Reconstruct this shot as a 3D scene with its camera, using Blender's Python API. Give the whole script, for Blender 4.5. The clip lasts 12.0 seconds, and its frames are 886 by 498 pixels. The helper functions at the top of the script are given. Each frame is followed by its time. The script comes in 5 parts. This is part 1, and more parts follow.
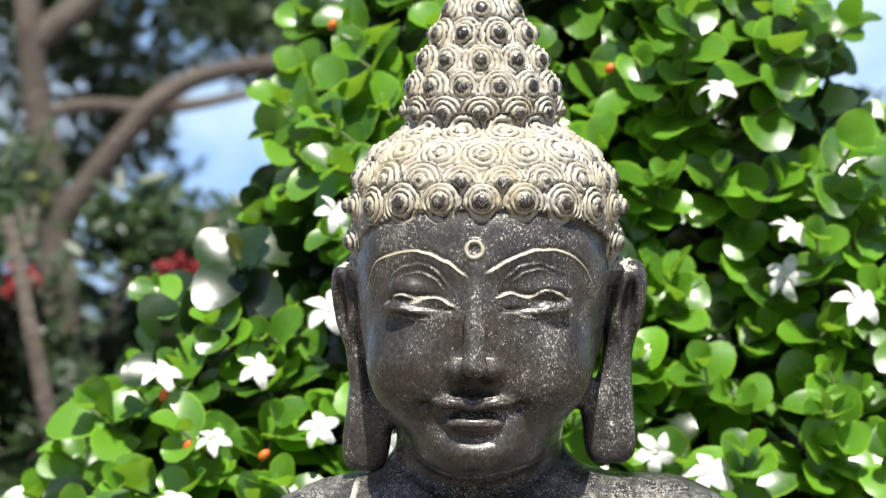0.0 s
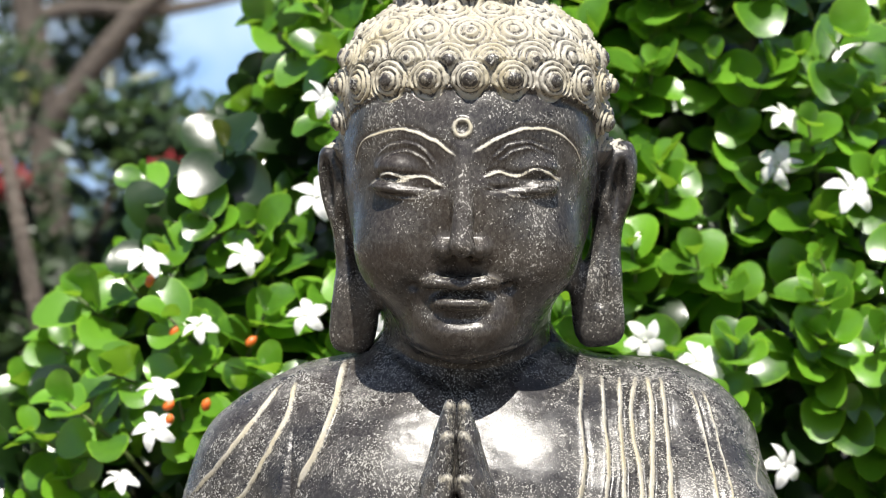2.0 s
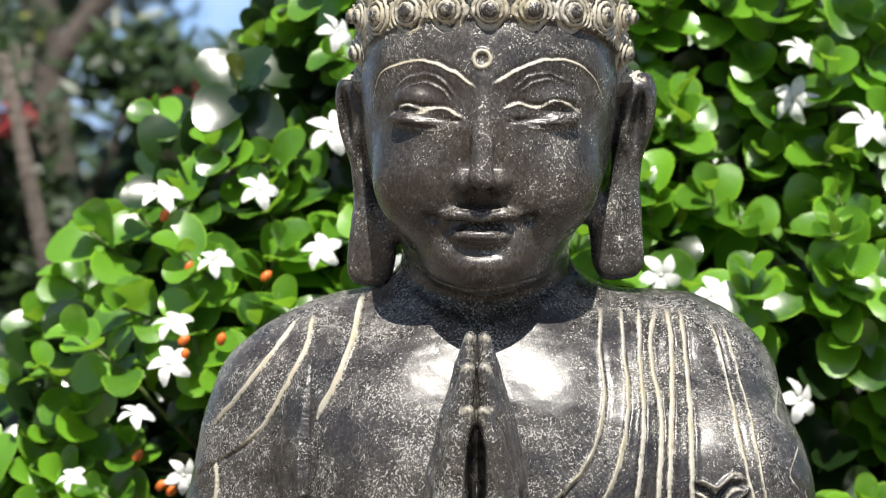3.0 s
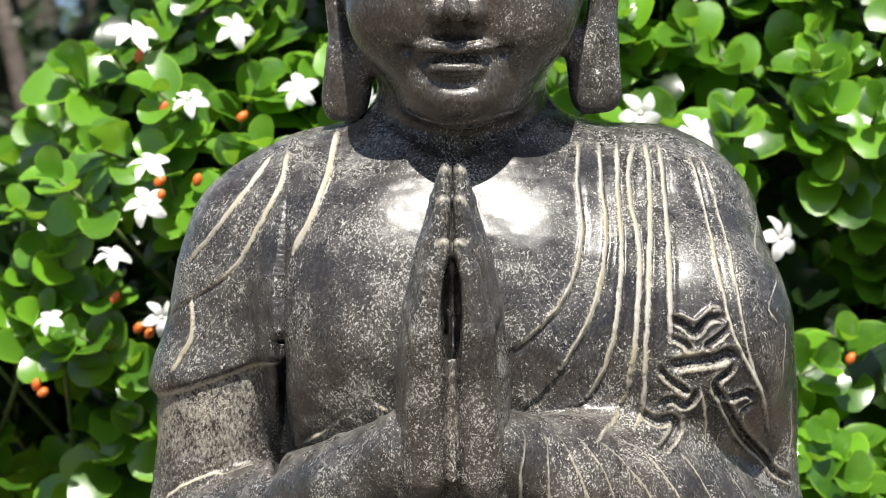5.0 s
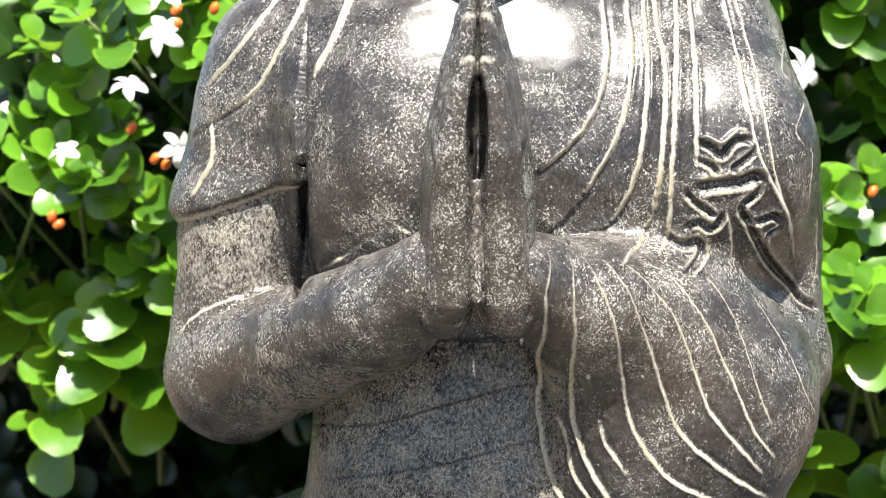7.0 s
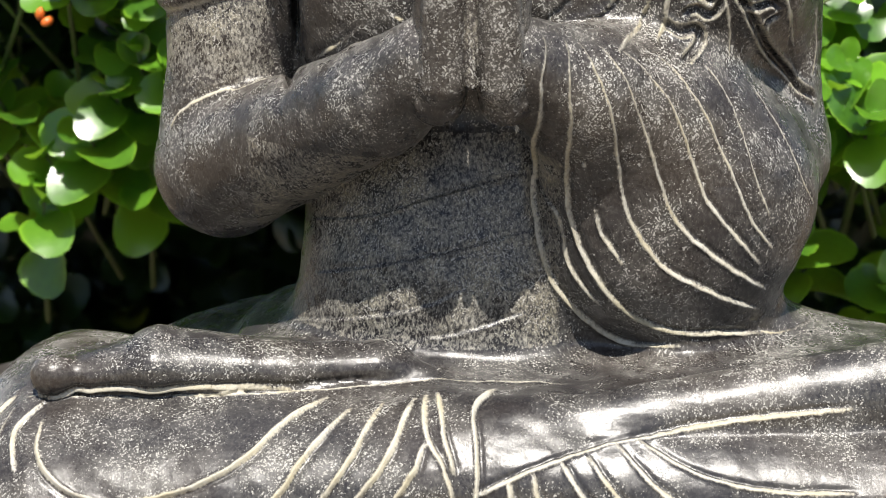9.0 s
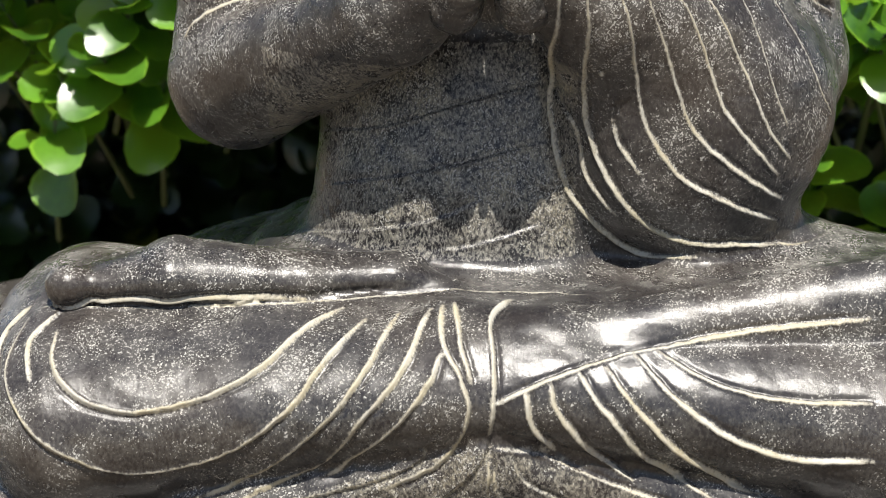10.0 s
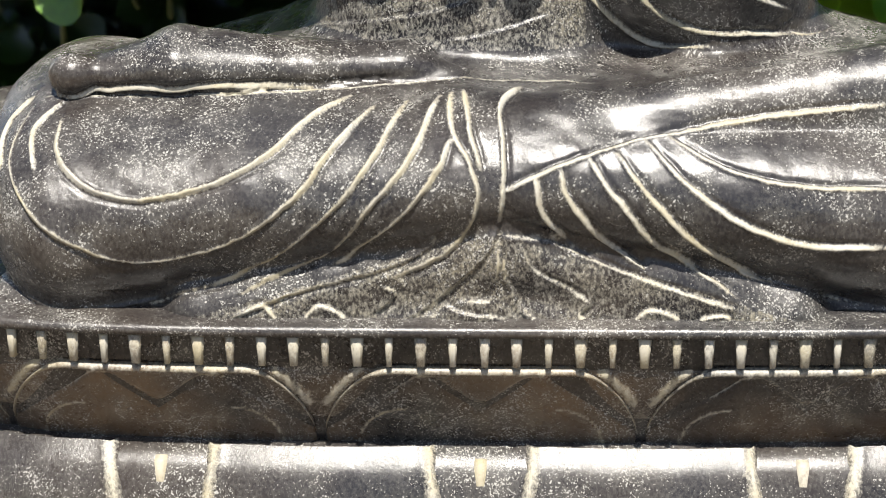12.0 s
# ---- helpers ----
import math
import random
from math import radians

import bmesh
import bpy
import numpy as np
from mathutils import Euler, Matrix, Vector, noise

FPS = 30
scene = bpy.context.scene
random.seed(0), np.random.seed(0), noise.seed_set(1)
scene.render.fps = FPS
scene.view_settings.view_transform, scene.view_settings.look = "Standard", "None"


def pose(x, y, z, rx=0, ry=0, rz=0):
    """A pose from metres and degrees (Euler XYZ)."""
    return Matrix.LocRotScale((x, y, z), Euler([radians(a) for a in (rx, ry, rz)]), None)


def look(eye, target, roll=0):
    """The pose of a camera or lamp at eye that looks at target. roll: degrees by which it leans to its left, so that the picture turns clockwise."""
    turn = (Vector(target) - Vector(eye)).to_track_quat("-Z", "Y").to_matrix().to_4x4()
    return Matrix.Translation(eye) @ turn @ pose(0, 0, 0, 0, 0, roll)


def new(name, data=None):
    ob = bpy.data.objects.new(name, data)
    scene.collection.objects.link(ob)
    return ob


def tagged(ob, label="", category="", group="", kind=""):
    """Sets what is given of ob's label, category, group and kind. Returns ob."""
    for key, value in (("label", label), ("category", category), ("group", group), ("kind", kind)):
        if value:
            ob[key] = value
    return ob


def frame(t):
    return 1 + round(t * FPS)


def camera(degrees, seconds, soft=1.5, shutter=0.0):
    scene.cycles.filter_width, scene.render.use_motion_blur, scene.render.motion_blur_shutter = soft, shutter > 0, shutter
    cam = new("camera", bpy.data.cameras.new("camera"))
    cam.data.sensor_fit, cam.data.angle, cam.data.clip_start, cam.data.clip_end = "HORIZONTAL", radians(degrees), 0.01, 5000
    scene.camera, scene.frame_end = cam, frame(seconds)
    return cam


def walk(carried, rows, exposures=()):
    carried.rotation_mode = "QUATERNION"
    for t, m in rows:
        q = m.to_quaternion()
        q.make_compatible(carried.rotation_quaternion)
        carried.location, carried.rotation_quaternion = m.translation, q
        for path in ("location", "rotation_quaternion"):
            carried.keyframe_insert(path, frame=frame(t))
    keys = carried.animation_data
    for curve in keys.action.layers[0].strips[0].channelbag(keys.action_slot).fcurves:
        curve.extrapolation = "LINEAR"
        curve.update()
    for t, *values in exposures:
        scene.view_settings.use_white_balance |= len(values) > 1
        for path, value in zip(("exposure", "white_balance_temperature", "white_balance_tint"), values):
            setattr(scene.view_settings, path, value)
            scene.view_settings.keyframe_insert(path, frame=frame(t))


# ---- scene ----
cam = camera(20.4, 12.0, soft=0.8)
cam.data.dof.use_dof = True
cam.data.dof.focus_distance = 1.66
cam.data.dof.aperture_fstop = 9.0
PATH = [
    (0, (0.042, -1.775, 1.124), (-0.03, 0.219, 0.989), 0.0),
    (0.5, (0.045, -1.767, 1.116), (-0.025, 0.226, 0.972), 0.1),
    (1, (0.049, -1.762, 1.113), (-0.019, 0.23, 0.95), 0.1),
    (1.5, (0.05, -1.758, 1.106), (-0.019, 0.232, 0.92), 0.1),
    (2, (0.046, -1.758, 1.099), (-0.021, 0.23, 0.894), 0.1),
    (2.5, (0.037, -1.756, 1.093), (-0.029, 0.23, 0.866), 0.1),
    (3, (0.032, -1.753, 1.09), (-0.034, 0.23, 0.84), 0.1),
    (3.2, (0.033, -1.762, 1.089), (-0.031, 0.22, 0.828), 0.1),
    (4.8, (0.044, -1.742, 1.071), (-0.019, 0.226, 0.72), -0.2),
    (5, (0.04, -1.74, 1.068), (-0.016, 0.227, 0.708), -0.2),
    (5.5, (0.05, -1.737, 1.066), (-0.015, 0.223, 0.672), -0.0),
    (6, (0.042, -1.739, 1.052), (-0.016, 0.218, 0.642), -0.1),
    (6.5, (0.033, -1.735, 1.048), (-0.024, 0.215, 0.608), -0.0),
    (7, (0.024, -1.73, 1.034), (-0.032, 0.214, 0.57), -0.1),
    (7.2, (0.025, -1.724, 1.031), (-0.033, 0.217, 0.553), -0.1),
    (8.8, (0.028, -1.72, 1.004), (-0.028, 0.192, 0.422), -0.2),
    (9, (0.024, -1.716, 1.001), (-0.027, 0.192, 0.405), -0.2),
    (9.5, (0.02, -1.714, 0.992), (-0.032, 0.187, 0.375), -0.2),
    (10, (0.015, -1.714, 0.981), (-0.038, 0.179, 0.337), -0.2),
    (10.5, (0.016, -1.712, 0.97), (-0.038, 0.168, 0.291), -0.3),
    (11, (0.019, -1.713, 0.957), (-0.038, 0.159, 0.255), -0.4),
    (11.5, (0.018, -1.711, 0.948), (-0.036, 0.15, 0.217), -0.4),
    (12, (0.015, -1.713, 0.93), (-0.045, 0.141, 0.181), -0.4),
]
walk(cam, [(t, look(eye, target, roll)) for t, eye, target, roll in PATH],
     exposures=[(0.0, 1.0), (3.0, 0.95), (5.0, 1.02), (7, 1.68), (9.0, 1.02), (10.5, 0.94), (12.0, 1.02)])

# ---- world, sun, exposure ----
SUN_EL, SUN_AZ = radians(66), radians(177)   # azimuth from +y, clockwise seen from above
world = bpy.data.worlds.new("sky")
scene.world = world
world.use_nodes = True
wn = world.node_tree.nodes
wl = world.node_tree.links
sky = wn.new("ShaderNodeTexSky")
sky.sky_type = "NISHITA"
sky.sun_disc = False
sky.sun_elevation = SUN_EL
sky.sun_rotation = SUN_AZ
sky.dust_density = 1.2
sky.ozone_density = 1.0
wn["Background"].inputs["Strength"].default_value = 0.070
wl.new(sky.outputs["Color"], wn["Background"].inputs["Color"])

sun = new("sun", bpy.data.lights.new("sun", "SUN"))
sun.data.energy = 5.0
sun.data.angle = radians(0.55)
sun.data.color = (1.0, 0.955, 0.88)
to_sun = Vector((math.sin(SUN_AZ) * math.cos(SUN_EL), math.cos(SUN_AZ) * math.cos(SUN_EL), math.sin(SUN_EL)))
sun.matrix_world = to_sun.to_track_quat("Z", "Y").to_matrix().to_4x4()


# ---- materials ----
def material(name):
    m = bpy.data.materials.new(name)
    m.use_nodes = True
    nt = m.node_tree
    return m, nt.nodes, nt.links, nt.nodes["Principled BSDF"]


def noise_node(n, l, coord, scale, detail=4.0, rough=0.55, stretch=None):
    t = n.new("ShaderNodeTexNoise")
    t.inputs["Scale"].default_value = scale
    t.inputs["Detail"].default_value = detail
    t.inputs["Roughness"].default_value = rough
    if stretch:
        mp = n.new("ShaderNodeMapping")
        mp.inputs["Scale"].default_value = stretch
        mp.inputs["Rotation"].default_value = (0.2, 0.5, 0.3)
        l.new(coord, mp.inputs["Vector"])
        coord = mp.outputs["Vector"]
    l.new(coord, t.inputs["Vector"])
    return t.outputs["Fac"]


def ramp(n, l, fac, *stops):
    r = n.new("ShaderNodeValToRGB")
    e = r.color_ramp.elements
    while len(e) < len(stops):
        e.new(0.5)
    for k, (p, c) in zip(e, stops):
        k.position = p
        k.color = (c, c, c, 1) if isinstance(c, (int, float)) else (*c, 1)
    l.new(fac, r.inputs["Fac"])
    return r.outputs["Color"]


def mix(n, l, fac, a, b, kind="MIX"):
    x = n.new("ShaderNodeMix")
    x.data_type = "RGBA"
    x.blend_type = kind
    for sock, v in ((x.inputs[0], fac), (x.inputs[6], a), (x.inputs[7], b)):
        if isinstance(v, (int, float)):
            sock.default_value = v
        elif isinstance(v, tuple):
            sock.default_value = (*v, 1)
        else:
            l.new(v, sock)
    return x.outputs[2]


def maths(n, l, op, a, b=0.0, clamp=False):
    x = n.new("ShaderNodeMath")
    x.operation = op
    x.use_clamp = clamp
    for sock, v in zip(x.inputs, (a, b)):
        if isinstance(v, (int, float)):
            sock.default_value = v
        else:
            l.new(v, sock)
    return x.outputs[0]


def bump(n, l, height, strength, dist, bsdf):
    b = n.new("ShaderNodeBump")
    b.inputs["Strength"].default_value = strength
    b.inputs["Distance"].default_value = dist
    l.new(height, b.inputs["Height"])
    l.new(b.outputs["Normal"], bsdf.inputs["Normal"])


def stone_material(name, stain=0.5, earth=(0.070, 0.049, 0.031)):
    """Dark polished volcanic stone, pale chisel specks and strokes, cream mineral deposit on carved lines, brown earth
    stains; a stronger earth tint also paints bounced light.
    """
    m, n, l, p = material(name)
    co = n.new("ShaderNodeTexCoord").outputs["Object"]
    big = noise_node(n, l, co, 9.0, 5)
    mid = noise_node(n, l, co, 60.0, 5)
    base = mix(n, l, ramp(n, l, big, (0.35, 0.0), (0.7, 1.0)), (0.0120, 0.0112, 0.0126), (0.0265, 0.0245, 0.0255))
    brown = ramp(n, l, noise_node(n, l, co, 5.5, 4), (0.46, 0.0), (0.68, stain))
    base = mix(n, l, brown, base, earth)
    # chisel pecks: small ragged dots and short strokes of uneven size, gathered in patches
    patch = noise_node(n, l, co, 24.0, 6, 0.65)
    speck = noise_node(n, l, co, 520.0, 4.0, 0.75, (1.0, 1.0, 0.6))
    warp = n.new("ShaderNodeTexNoise")
    warp.inputs["Scale"].default_value = 300.0
    l.new(co, warp.inputs["Vector"])
    vec = n.new("ShaderNodeVectorMath")
    vec.operation = "MULTIPLY_ADD"
    l.new(warp.outputs["Color"], vec.inputs[0])
    vec.inputs[1].default_value = (0.0026, 0.0026, 0.0040)
    l.new(co, vec.inputs[2])
    peck = n.new("ShaderNodeAttribute")      # how closely the chisel worked
    peck.attribute_name = "peck"
    pecks = None
    for scale, size, turn, squeeze in ((560.0, 0.36, 0.0, 1.0), (1000.0, 0.46, 0.4, 1.0), (500.0, 0.30, 0.75, 0.32), (540.0, 0.30, -0.7, 0.34), (330.0, 0.19, 0.2, 0.8)):
        mp = n.new("ShaderNodeMapping")
        mp.vector_type = "TEXTURE"
        mp.inputs["Rotation"].default_value = (0.0, turn, 0.0)
        mp.inputs["Scale"].default_value = (1.0, 1.0, 1.0 / squeeze)
        l.new(vec.outputs[0], mp.inputs["Vector"])
        vo = n.new("ShaderNodeTexVoronoi")
        vo.inputs["Scale"].default_value = scale
        l.new(mp.outputs["Vector"], vo.inputs["Vector"])
        rnd = n.new("ShaderNodeSeparateColor")
        l.new(vo.outputs["Color"], rnd.inputs[0])
        gate = maths(n, l, "ADD", maths(n, l, "MULTIPLY", rnd.outputs[0], 0.92), maths(n, l, "MULTIPLY", maths(n, l, "SUBTRACT", patch, 0.47), 1.8))
        gate = maths(n, l, "ADD", gate, maths(n, l, "MULTIPLY", peck.outputs["Fac"], 0.15))
        rad = maths(n, l, "MULTIPLY", ramp(n, l, gate, (0.62, 0.0), (1.05, 1.0)), size)
        dot = ramp(n, l, maths(n, l, "SUBTRACT", rad, vo.outputs["Distance"]), (0.0, 0.0), (0.05, 1.0))
        pecks = dot if pecks is None else maths(n, l, "MAXIMUM", pecks, dot)
    dust = ramp(n, l, maths(n, l, "ADD", maths(n, l, "MULTIPLY", speck, 0.75), maths(n, l, "MULTIPLY", patch, 0.5)), (0.54, 0.0), (0.80, 0.36))
    base = mix(n, l, dust, base, (0.20, 0.19, 0.165))
    base = mix(n, l, maths(n, l, "MULTIPLY", pecks, 0.72), base, (0.44, 0.425, 0.39))
    # deposit, and the painted lit lips of the cuts: ragged where they thin out
    worn_lit = n.new("ShaderNodeAttribute")
    worn_lit.attribute_name = "worn_lit"
    edge = maths(n, l, "ADD", maths(n, l, "MULTIPLY", maths(n, l, "SUBTRACT", mid, 0.5), 0.6), maths(n, l, "MULTIPLY", maths(n, l, "SUBTRACT", speck, 0.5), 1.5))
    w = ramp(n, l, maths(n, l, "MULTIPLY", maths(n, l, "ADD", worn_lit.outputs["Fac"], edge), maths(n, l, "MULTIPLY", worn_lit.outputs["Fac"], 6.0, True)), (0.28, 0.0), (0.86, 0.85))
    cream = mix(n, l, ramp(n, l, patch, (0.4, 0.0), (0.65, 1.0)), (0.46, 0.435, 0.37), (0.40, 0.35, 0.23))
    base = mix(n, l, w, base, cream)
    l.new(base, p.inputs["Base Color"])
    rough = maths(n, l, "ADD", maths(n, l, "MULTIPLY", mid, 0.32), 0.12)
    rough = maths(n, l, "ADD", rough, maths(n, l, "MULTIPLY", maths(n, l, "MAXIMUM", pecks, w), 0.40), True)
    l.new(rough, p.inputs["Roughness"])
    p.inputs["Specular IOR Level"].default_value = 0.42
    h = maths(n, l, "ADD", maths(n, l, "MULTIPLY", speck, 0.5), maths(n, l, "MULTIPLY", mid, 0.8))
    h = maths(n, l, "SUBTRACT", h, maths(n, l, "MULTIPLY", pecks, 0.35))
    bump(n, l, h, 0.55, 0.0008, p)
    return m


def leaf_material(name, dark, light, trans, gloss=0.21):
    m, n, l, p = material(name)
    rnd = n.new("ShaderNodeNewGeometry").outputs["Random Per Island"]
    oi = n.new("ShaderNodeObjectInfo").outputs["Random"]
    r = maths(n, l, "FRACT", maths(n, l, "ADD", rnd, oi))
    co = n.new("ShaderNodeTexCoord").outputs["Object"]
    vein = noise_node(n, l, co, 140.0, 4)
    col = mix(n, l, r, dark, light)
    col = mix(n, l, ramp(n, l, vein, (0.4, 0.0), (0.75, 0.35)), col, light)
    old = ramp(n, l, r, (0.995, 0.0), (0.997, 0.7))
    col = mix(n, l, old, col, (0.34, 0.33, 0.03))
    rim = n.new("ShaderNodeAttribute")
    rim.attribute_name = "rim"
    col = mix(n, l, maths(n, l, "MULTIPLY", rim.outputs["Fac"], 0.45), col, trans)
    l.new(col, p.inputs["Base Color"])
    p.inputs["Roughness"].default_value = gloss
    p.inputs["Specular IOR Level"].default_value = 0.9
    bump(n, l, vein, 0.15, 0.001, p)
    tr = n.new("ShaderNodeBsdfTranslucent")
    l.new(mix(n, l, 0.75, col, trans), tr.inputs["Color"])
    ms = n.new("ShaderNodeMixShader")
    ms.inputs[0].default_value = 0.34
    l.new(p.outputs[0], ms.inputs[1])
    l.new(tr.outputs[0], ms.inputs[2])
    l.new(ms.outputs[0], n["Material Output"].inputs["Surface"])
    return m


def plain(name, a, b, scale, rough, trans=0.0, bmp=0.3):
    """Two-tone noise surface; trans lets some light through, for petals."""
    m, n, l, p = material(name)
    co = n.new("ShaderNodeTexCoord").outputs["Object"]
    f = noise_node(n, l, co, scale, 6)
    g = noise_node(n, l, co, scale * 7, 4)
    col = mix(n, l, ramp(n, l, f, (0.35, 0.0), (0.68, 1.0)), a, b)
    col = mix(n, l, 0.25, col, ramp(n, l, g, (0.3, 0.2), (0.7, 1.0)), "MULTIPLY")
    l.new(col, p.inputs["Base Color"])
    p.inputs["Roughness"].default_value = rough
    bump(n, l, g, bmp, 0.2 / scale, p)
    if trans:
        tr = n.new("ShaderNodeBsdfTranslucent")
        l.new(col, tr.inputs["Color"])
        ms = n.new("ShaderNodeMixShader")
        ms.inputs[0].default_value = trans
        l.new(p.outputs[0], ms.inputs[1])
        l.new(tr.outputs[0], ms.inputs[2])
        l.new(ms.outputs[0], n["Material Output"].inputs["Surface"])
    return m


STONE = stone_material("dark_carved_stone", 0.3)
# earth stain, its brown strengthened to paint warm light bounced onto the petals
BASE_STONE = stone_material("stained_bounce_stone", 0.85, (0.150, 0.098, 0.055))
LEAF = leaf_material("glossy_leaf", (0.022, 0.074, 0.008), (0.130, 0.310, 0.020), (0.36, 0.64, 0.04), 0.31)
# same leaf with the shrub's deep shade put into its greens
LEAF_SHADED = leaf_material("shaded_inner_leaf", (0.007, 0.020, 0.005), (0.017, 0.042, 0.008), (0.03, 0.08, 0.01), 0.3)
LEAF_FAR = leaf_material("far_leaf", (0.014, 0.032, 0.010), (0.036, 0.070, 0.018), (0.09, 0.16, 0.04), 0.5)
PETAL = plain("white_petal", (0.82, 0.82, 0.80), (0.88, 0.88, 0.86), 40, 0.45, 0.25, 0.1)
BUD = plain("orange_fruit", (0.72, 0.20, 0.03), (0.62, 0.12, 0.02), 90, 0.35, 0.1, 0.1)
STAMEN = plain("pale_yellow", (0.75, 0.72, 0.35), (0.7, 0.66, 0.4), 90, 0.6)
TWIG = plain("green_twig", (0.08, 0.13, 0.03), (0.12, 0.13, 0.05), 60, 0.6)
BARK = plain("grey_bark", (0.075, 0.060, 0.050), (0.14, 0.115, 0.095), 9, 0.85, 0.0, 0.8)
REDBLOOM = plain("red_bloom", (0.15, 0.005, 0.008), (0.22, 0.010, 0.012), 30, 0.8, 0.05)
PINKBLOOM = plain("pink_bloom", (0.45, 0.08, 0.22), (0.55, 0.16, 0.34), 30, 0.7, 0.2)
SOIL = plain("bare_soil", (0.155, 0.122, 0.086), (0.235, 0.187, 0.135), 3.5, 0.95, 0.0, 0.8)


def sky_backdrop_material():
    """Bright hazy sky with soft pale cloud, far beyond the slope."""
    m, n, l, p = material("far_sky")
    co = n.new("ShaderNodeTexCoord").outputs["Object"]
    f = ramp(n, l, noise_node(n, l, co, 0.03, 5), (0.42, 0.0), (0.62, 1.0))
    em = n.new("ShaderNodeEmission")
    l.new(mix(n, l, f, (0.26, 0.46, 0.80), (0.62, 0.76, 0.92)), em.inputs["Color"])
    em.inputs["Strength"].default_value = 0.72
    l.new(em.outputs[0], n["Material Output"].inputs["Surface"])
    return m


FAR_SKY = sky_backdrop_material()


# ---- mesh tools ----
def link(name, verts, faces, mat, parent=None, label="", smooth=True):
    me = bpy.data.meshes.new(name)
    me.from_pydata([tuple(v) for v in verts], [], [tuple(f) for f in faces])
    me.materials.append(mat)
    if smooth:
        me.polygons.foreach_set("use_smooth", [True] * len(me.polygons))
    me.update()
    ob = new(name, me)
    if parent:
        ob.parent = parent
    if label:
        tagged(ob, label)
    return ob


def tube(path, radii, sides=8):
    """Verts and faces of a tapered limb along a path."""
    pts = [Vector(p) for p in path]
    vs, fs = [], []
    for i, p in enumerate(pts):
        d = (pts[min(i + 1, len(pts) - 1)] - pts[max(i - 1, 0)]).normalized()
        u = d.cross(Vector((0.3, 0.2, 0.93)) if abs(d.z) < 0.9 else Vector((1, 0, 0))).normalized()
        w = d.cross(u)
        for k in range(sides):
            a = 2 * math.pi * k / sides
            vs.append(p + (u * math.cos(a) + w * math.sin(a)) * radii[i])
    for i in range(len(pts) - 1):
        for k in range(sides):
            a, b = i * sides + k, i * sides + (k + 1) % sides
            fs.append((a, b, b + sides, a + sides))
    fs.append(tuple(range(sides))[::-1])
    fs.append(tuple((len(pts) - 1) * sides + k for k in range(sides)))
    return vs, fs


class Solid:
    """A signed-distance solid on a grid, from soft unions and cuts of rounded forms, in metres."""

    def __init__(self, lo, hi, h):
        self.h, self.lo = h, np.array(lo, float)
        self.n = [int((b - a) / h) + 1 for a, b in zip(lo, hi)]
        self.axes = [a + h * np.arange(k) for a, k in zip(lo, self.n)]
        self.d = np.full(self.n, 0.05, np.float32)

    def _block(self, lo, hi, pad):
        sl = []
        for ax, a, b in zip(self.axes, lo, hi):
            i0, i1 = np.searchsorted(ax, (a - pad, b + pad))
            sl.append(slice(int(i0), int(i1)))
        xs = [ax[s].astype(np.float32) for ax, s in zip(self.axes, sl)]
        return tuple(sl), xs[0][:, None, None], xs[1][None, :, None], xs[2][None, None, :]

    def _put(self, sl, e, k, cut):
        d = self.d[sl]
        if cut:
            e = -e
            t = np.clip(0.5 - 0.5 * (e - d) / k, 0, 1)
            self.d[sl] = e + (d - e) * t + k * t * (1 - t)
        else:
            t = np.clip(0.5 + 0.5 * (e - d) / k, 0, 1)
            self.d[sl] = e + (d - e) * t - k * t * (1 - t)

    def ball(self, c, r, k=0.01, cut=False, tilt=0.0, above=None, p=2.0):
        """An ellipsoid in millimetres; tilt turns it in the xz plane; p over 2 squares it off; above: (z0, y0, slope) keeps only what lies over a plane."""
        c, r = np.array(c) / 1000, np.array(r) / 1000
        big = max(r[0], r[2]) if tilt else 0
        ext = np.array([max(r[0], big), r[1], max(r[2], big)])
        sl, x, y, z = self._block(c - ext, c + ext, k + 0.02)
        x, y, z = x - c[0], y - c[1], z - c[2]
        if tilt:
            a = radians(tilt)
            x, z = x * math.cos(a) + z * math.sin(a), z * math.cos(a) - x * math.sin(a)
        k0 = np.sqrt((x / r[0]) ** 2 + (y / r[1]) ** 2 + (z / r[2]) ** 2)
        k1 = np.sqrt((x / r[0] ** 2) ** 2 + (y / r[1] ** 2) ** 2 + (z / r[2] ** 2) ** 2) + 1e-6
        e = k0 * (k0 - 1) / k1
        if p > 2:
            e = ((np.abs(x / r[0]) ** p + np.abs(y / r[1]) ** p + np.abs(z / r[2]) ** p) ** (1 / p) - 1) * min(r) * 1.2
        if above:
            z0, y0, slope = above[0] / 1000, above[1] / 1000, above[2]
            e = np.maximum(e, (z0 - slope * (y + c[1] - y0) - (z + c[2])) / math.sqrt(1 + slope * slope))
        self._put(sl, e.astype(np.float32), k, cut)

    def limb(self, a, b, ra, rb, k=0.01, sy=1.0, cut=False):
        """A rounded cone from a to b in millimetres; sy stretches it in depth."""
        a, b, ra, rb = np.array(a, float) / 1000, np.array(b, float) / 1000, ra / 1000, rb / 1000
        r = np.array([1, sy, 1]) * max(ra, rb)
        sl, x, y, z = self._block(np.minimum(a, b) - r, np.maximum(a, b) + r, k + 0.02)
        ya, yb = a[1] / sy, b[1] / sy
        y = y / sy
        d = np.array([b[0] - a[0], yb - ya, b[2] - a[2]])
        t = np.clip(((x - a[0]) * d[0] + (y - ya) * d[1] + (z - a[2]) * d[2]) / (d @ d), 0, 1)
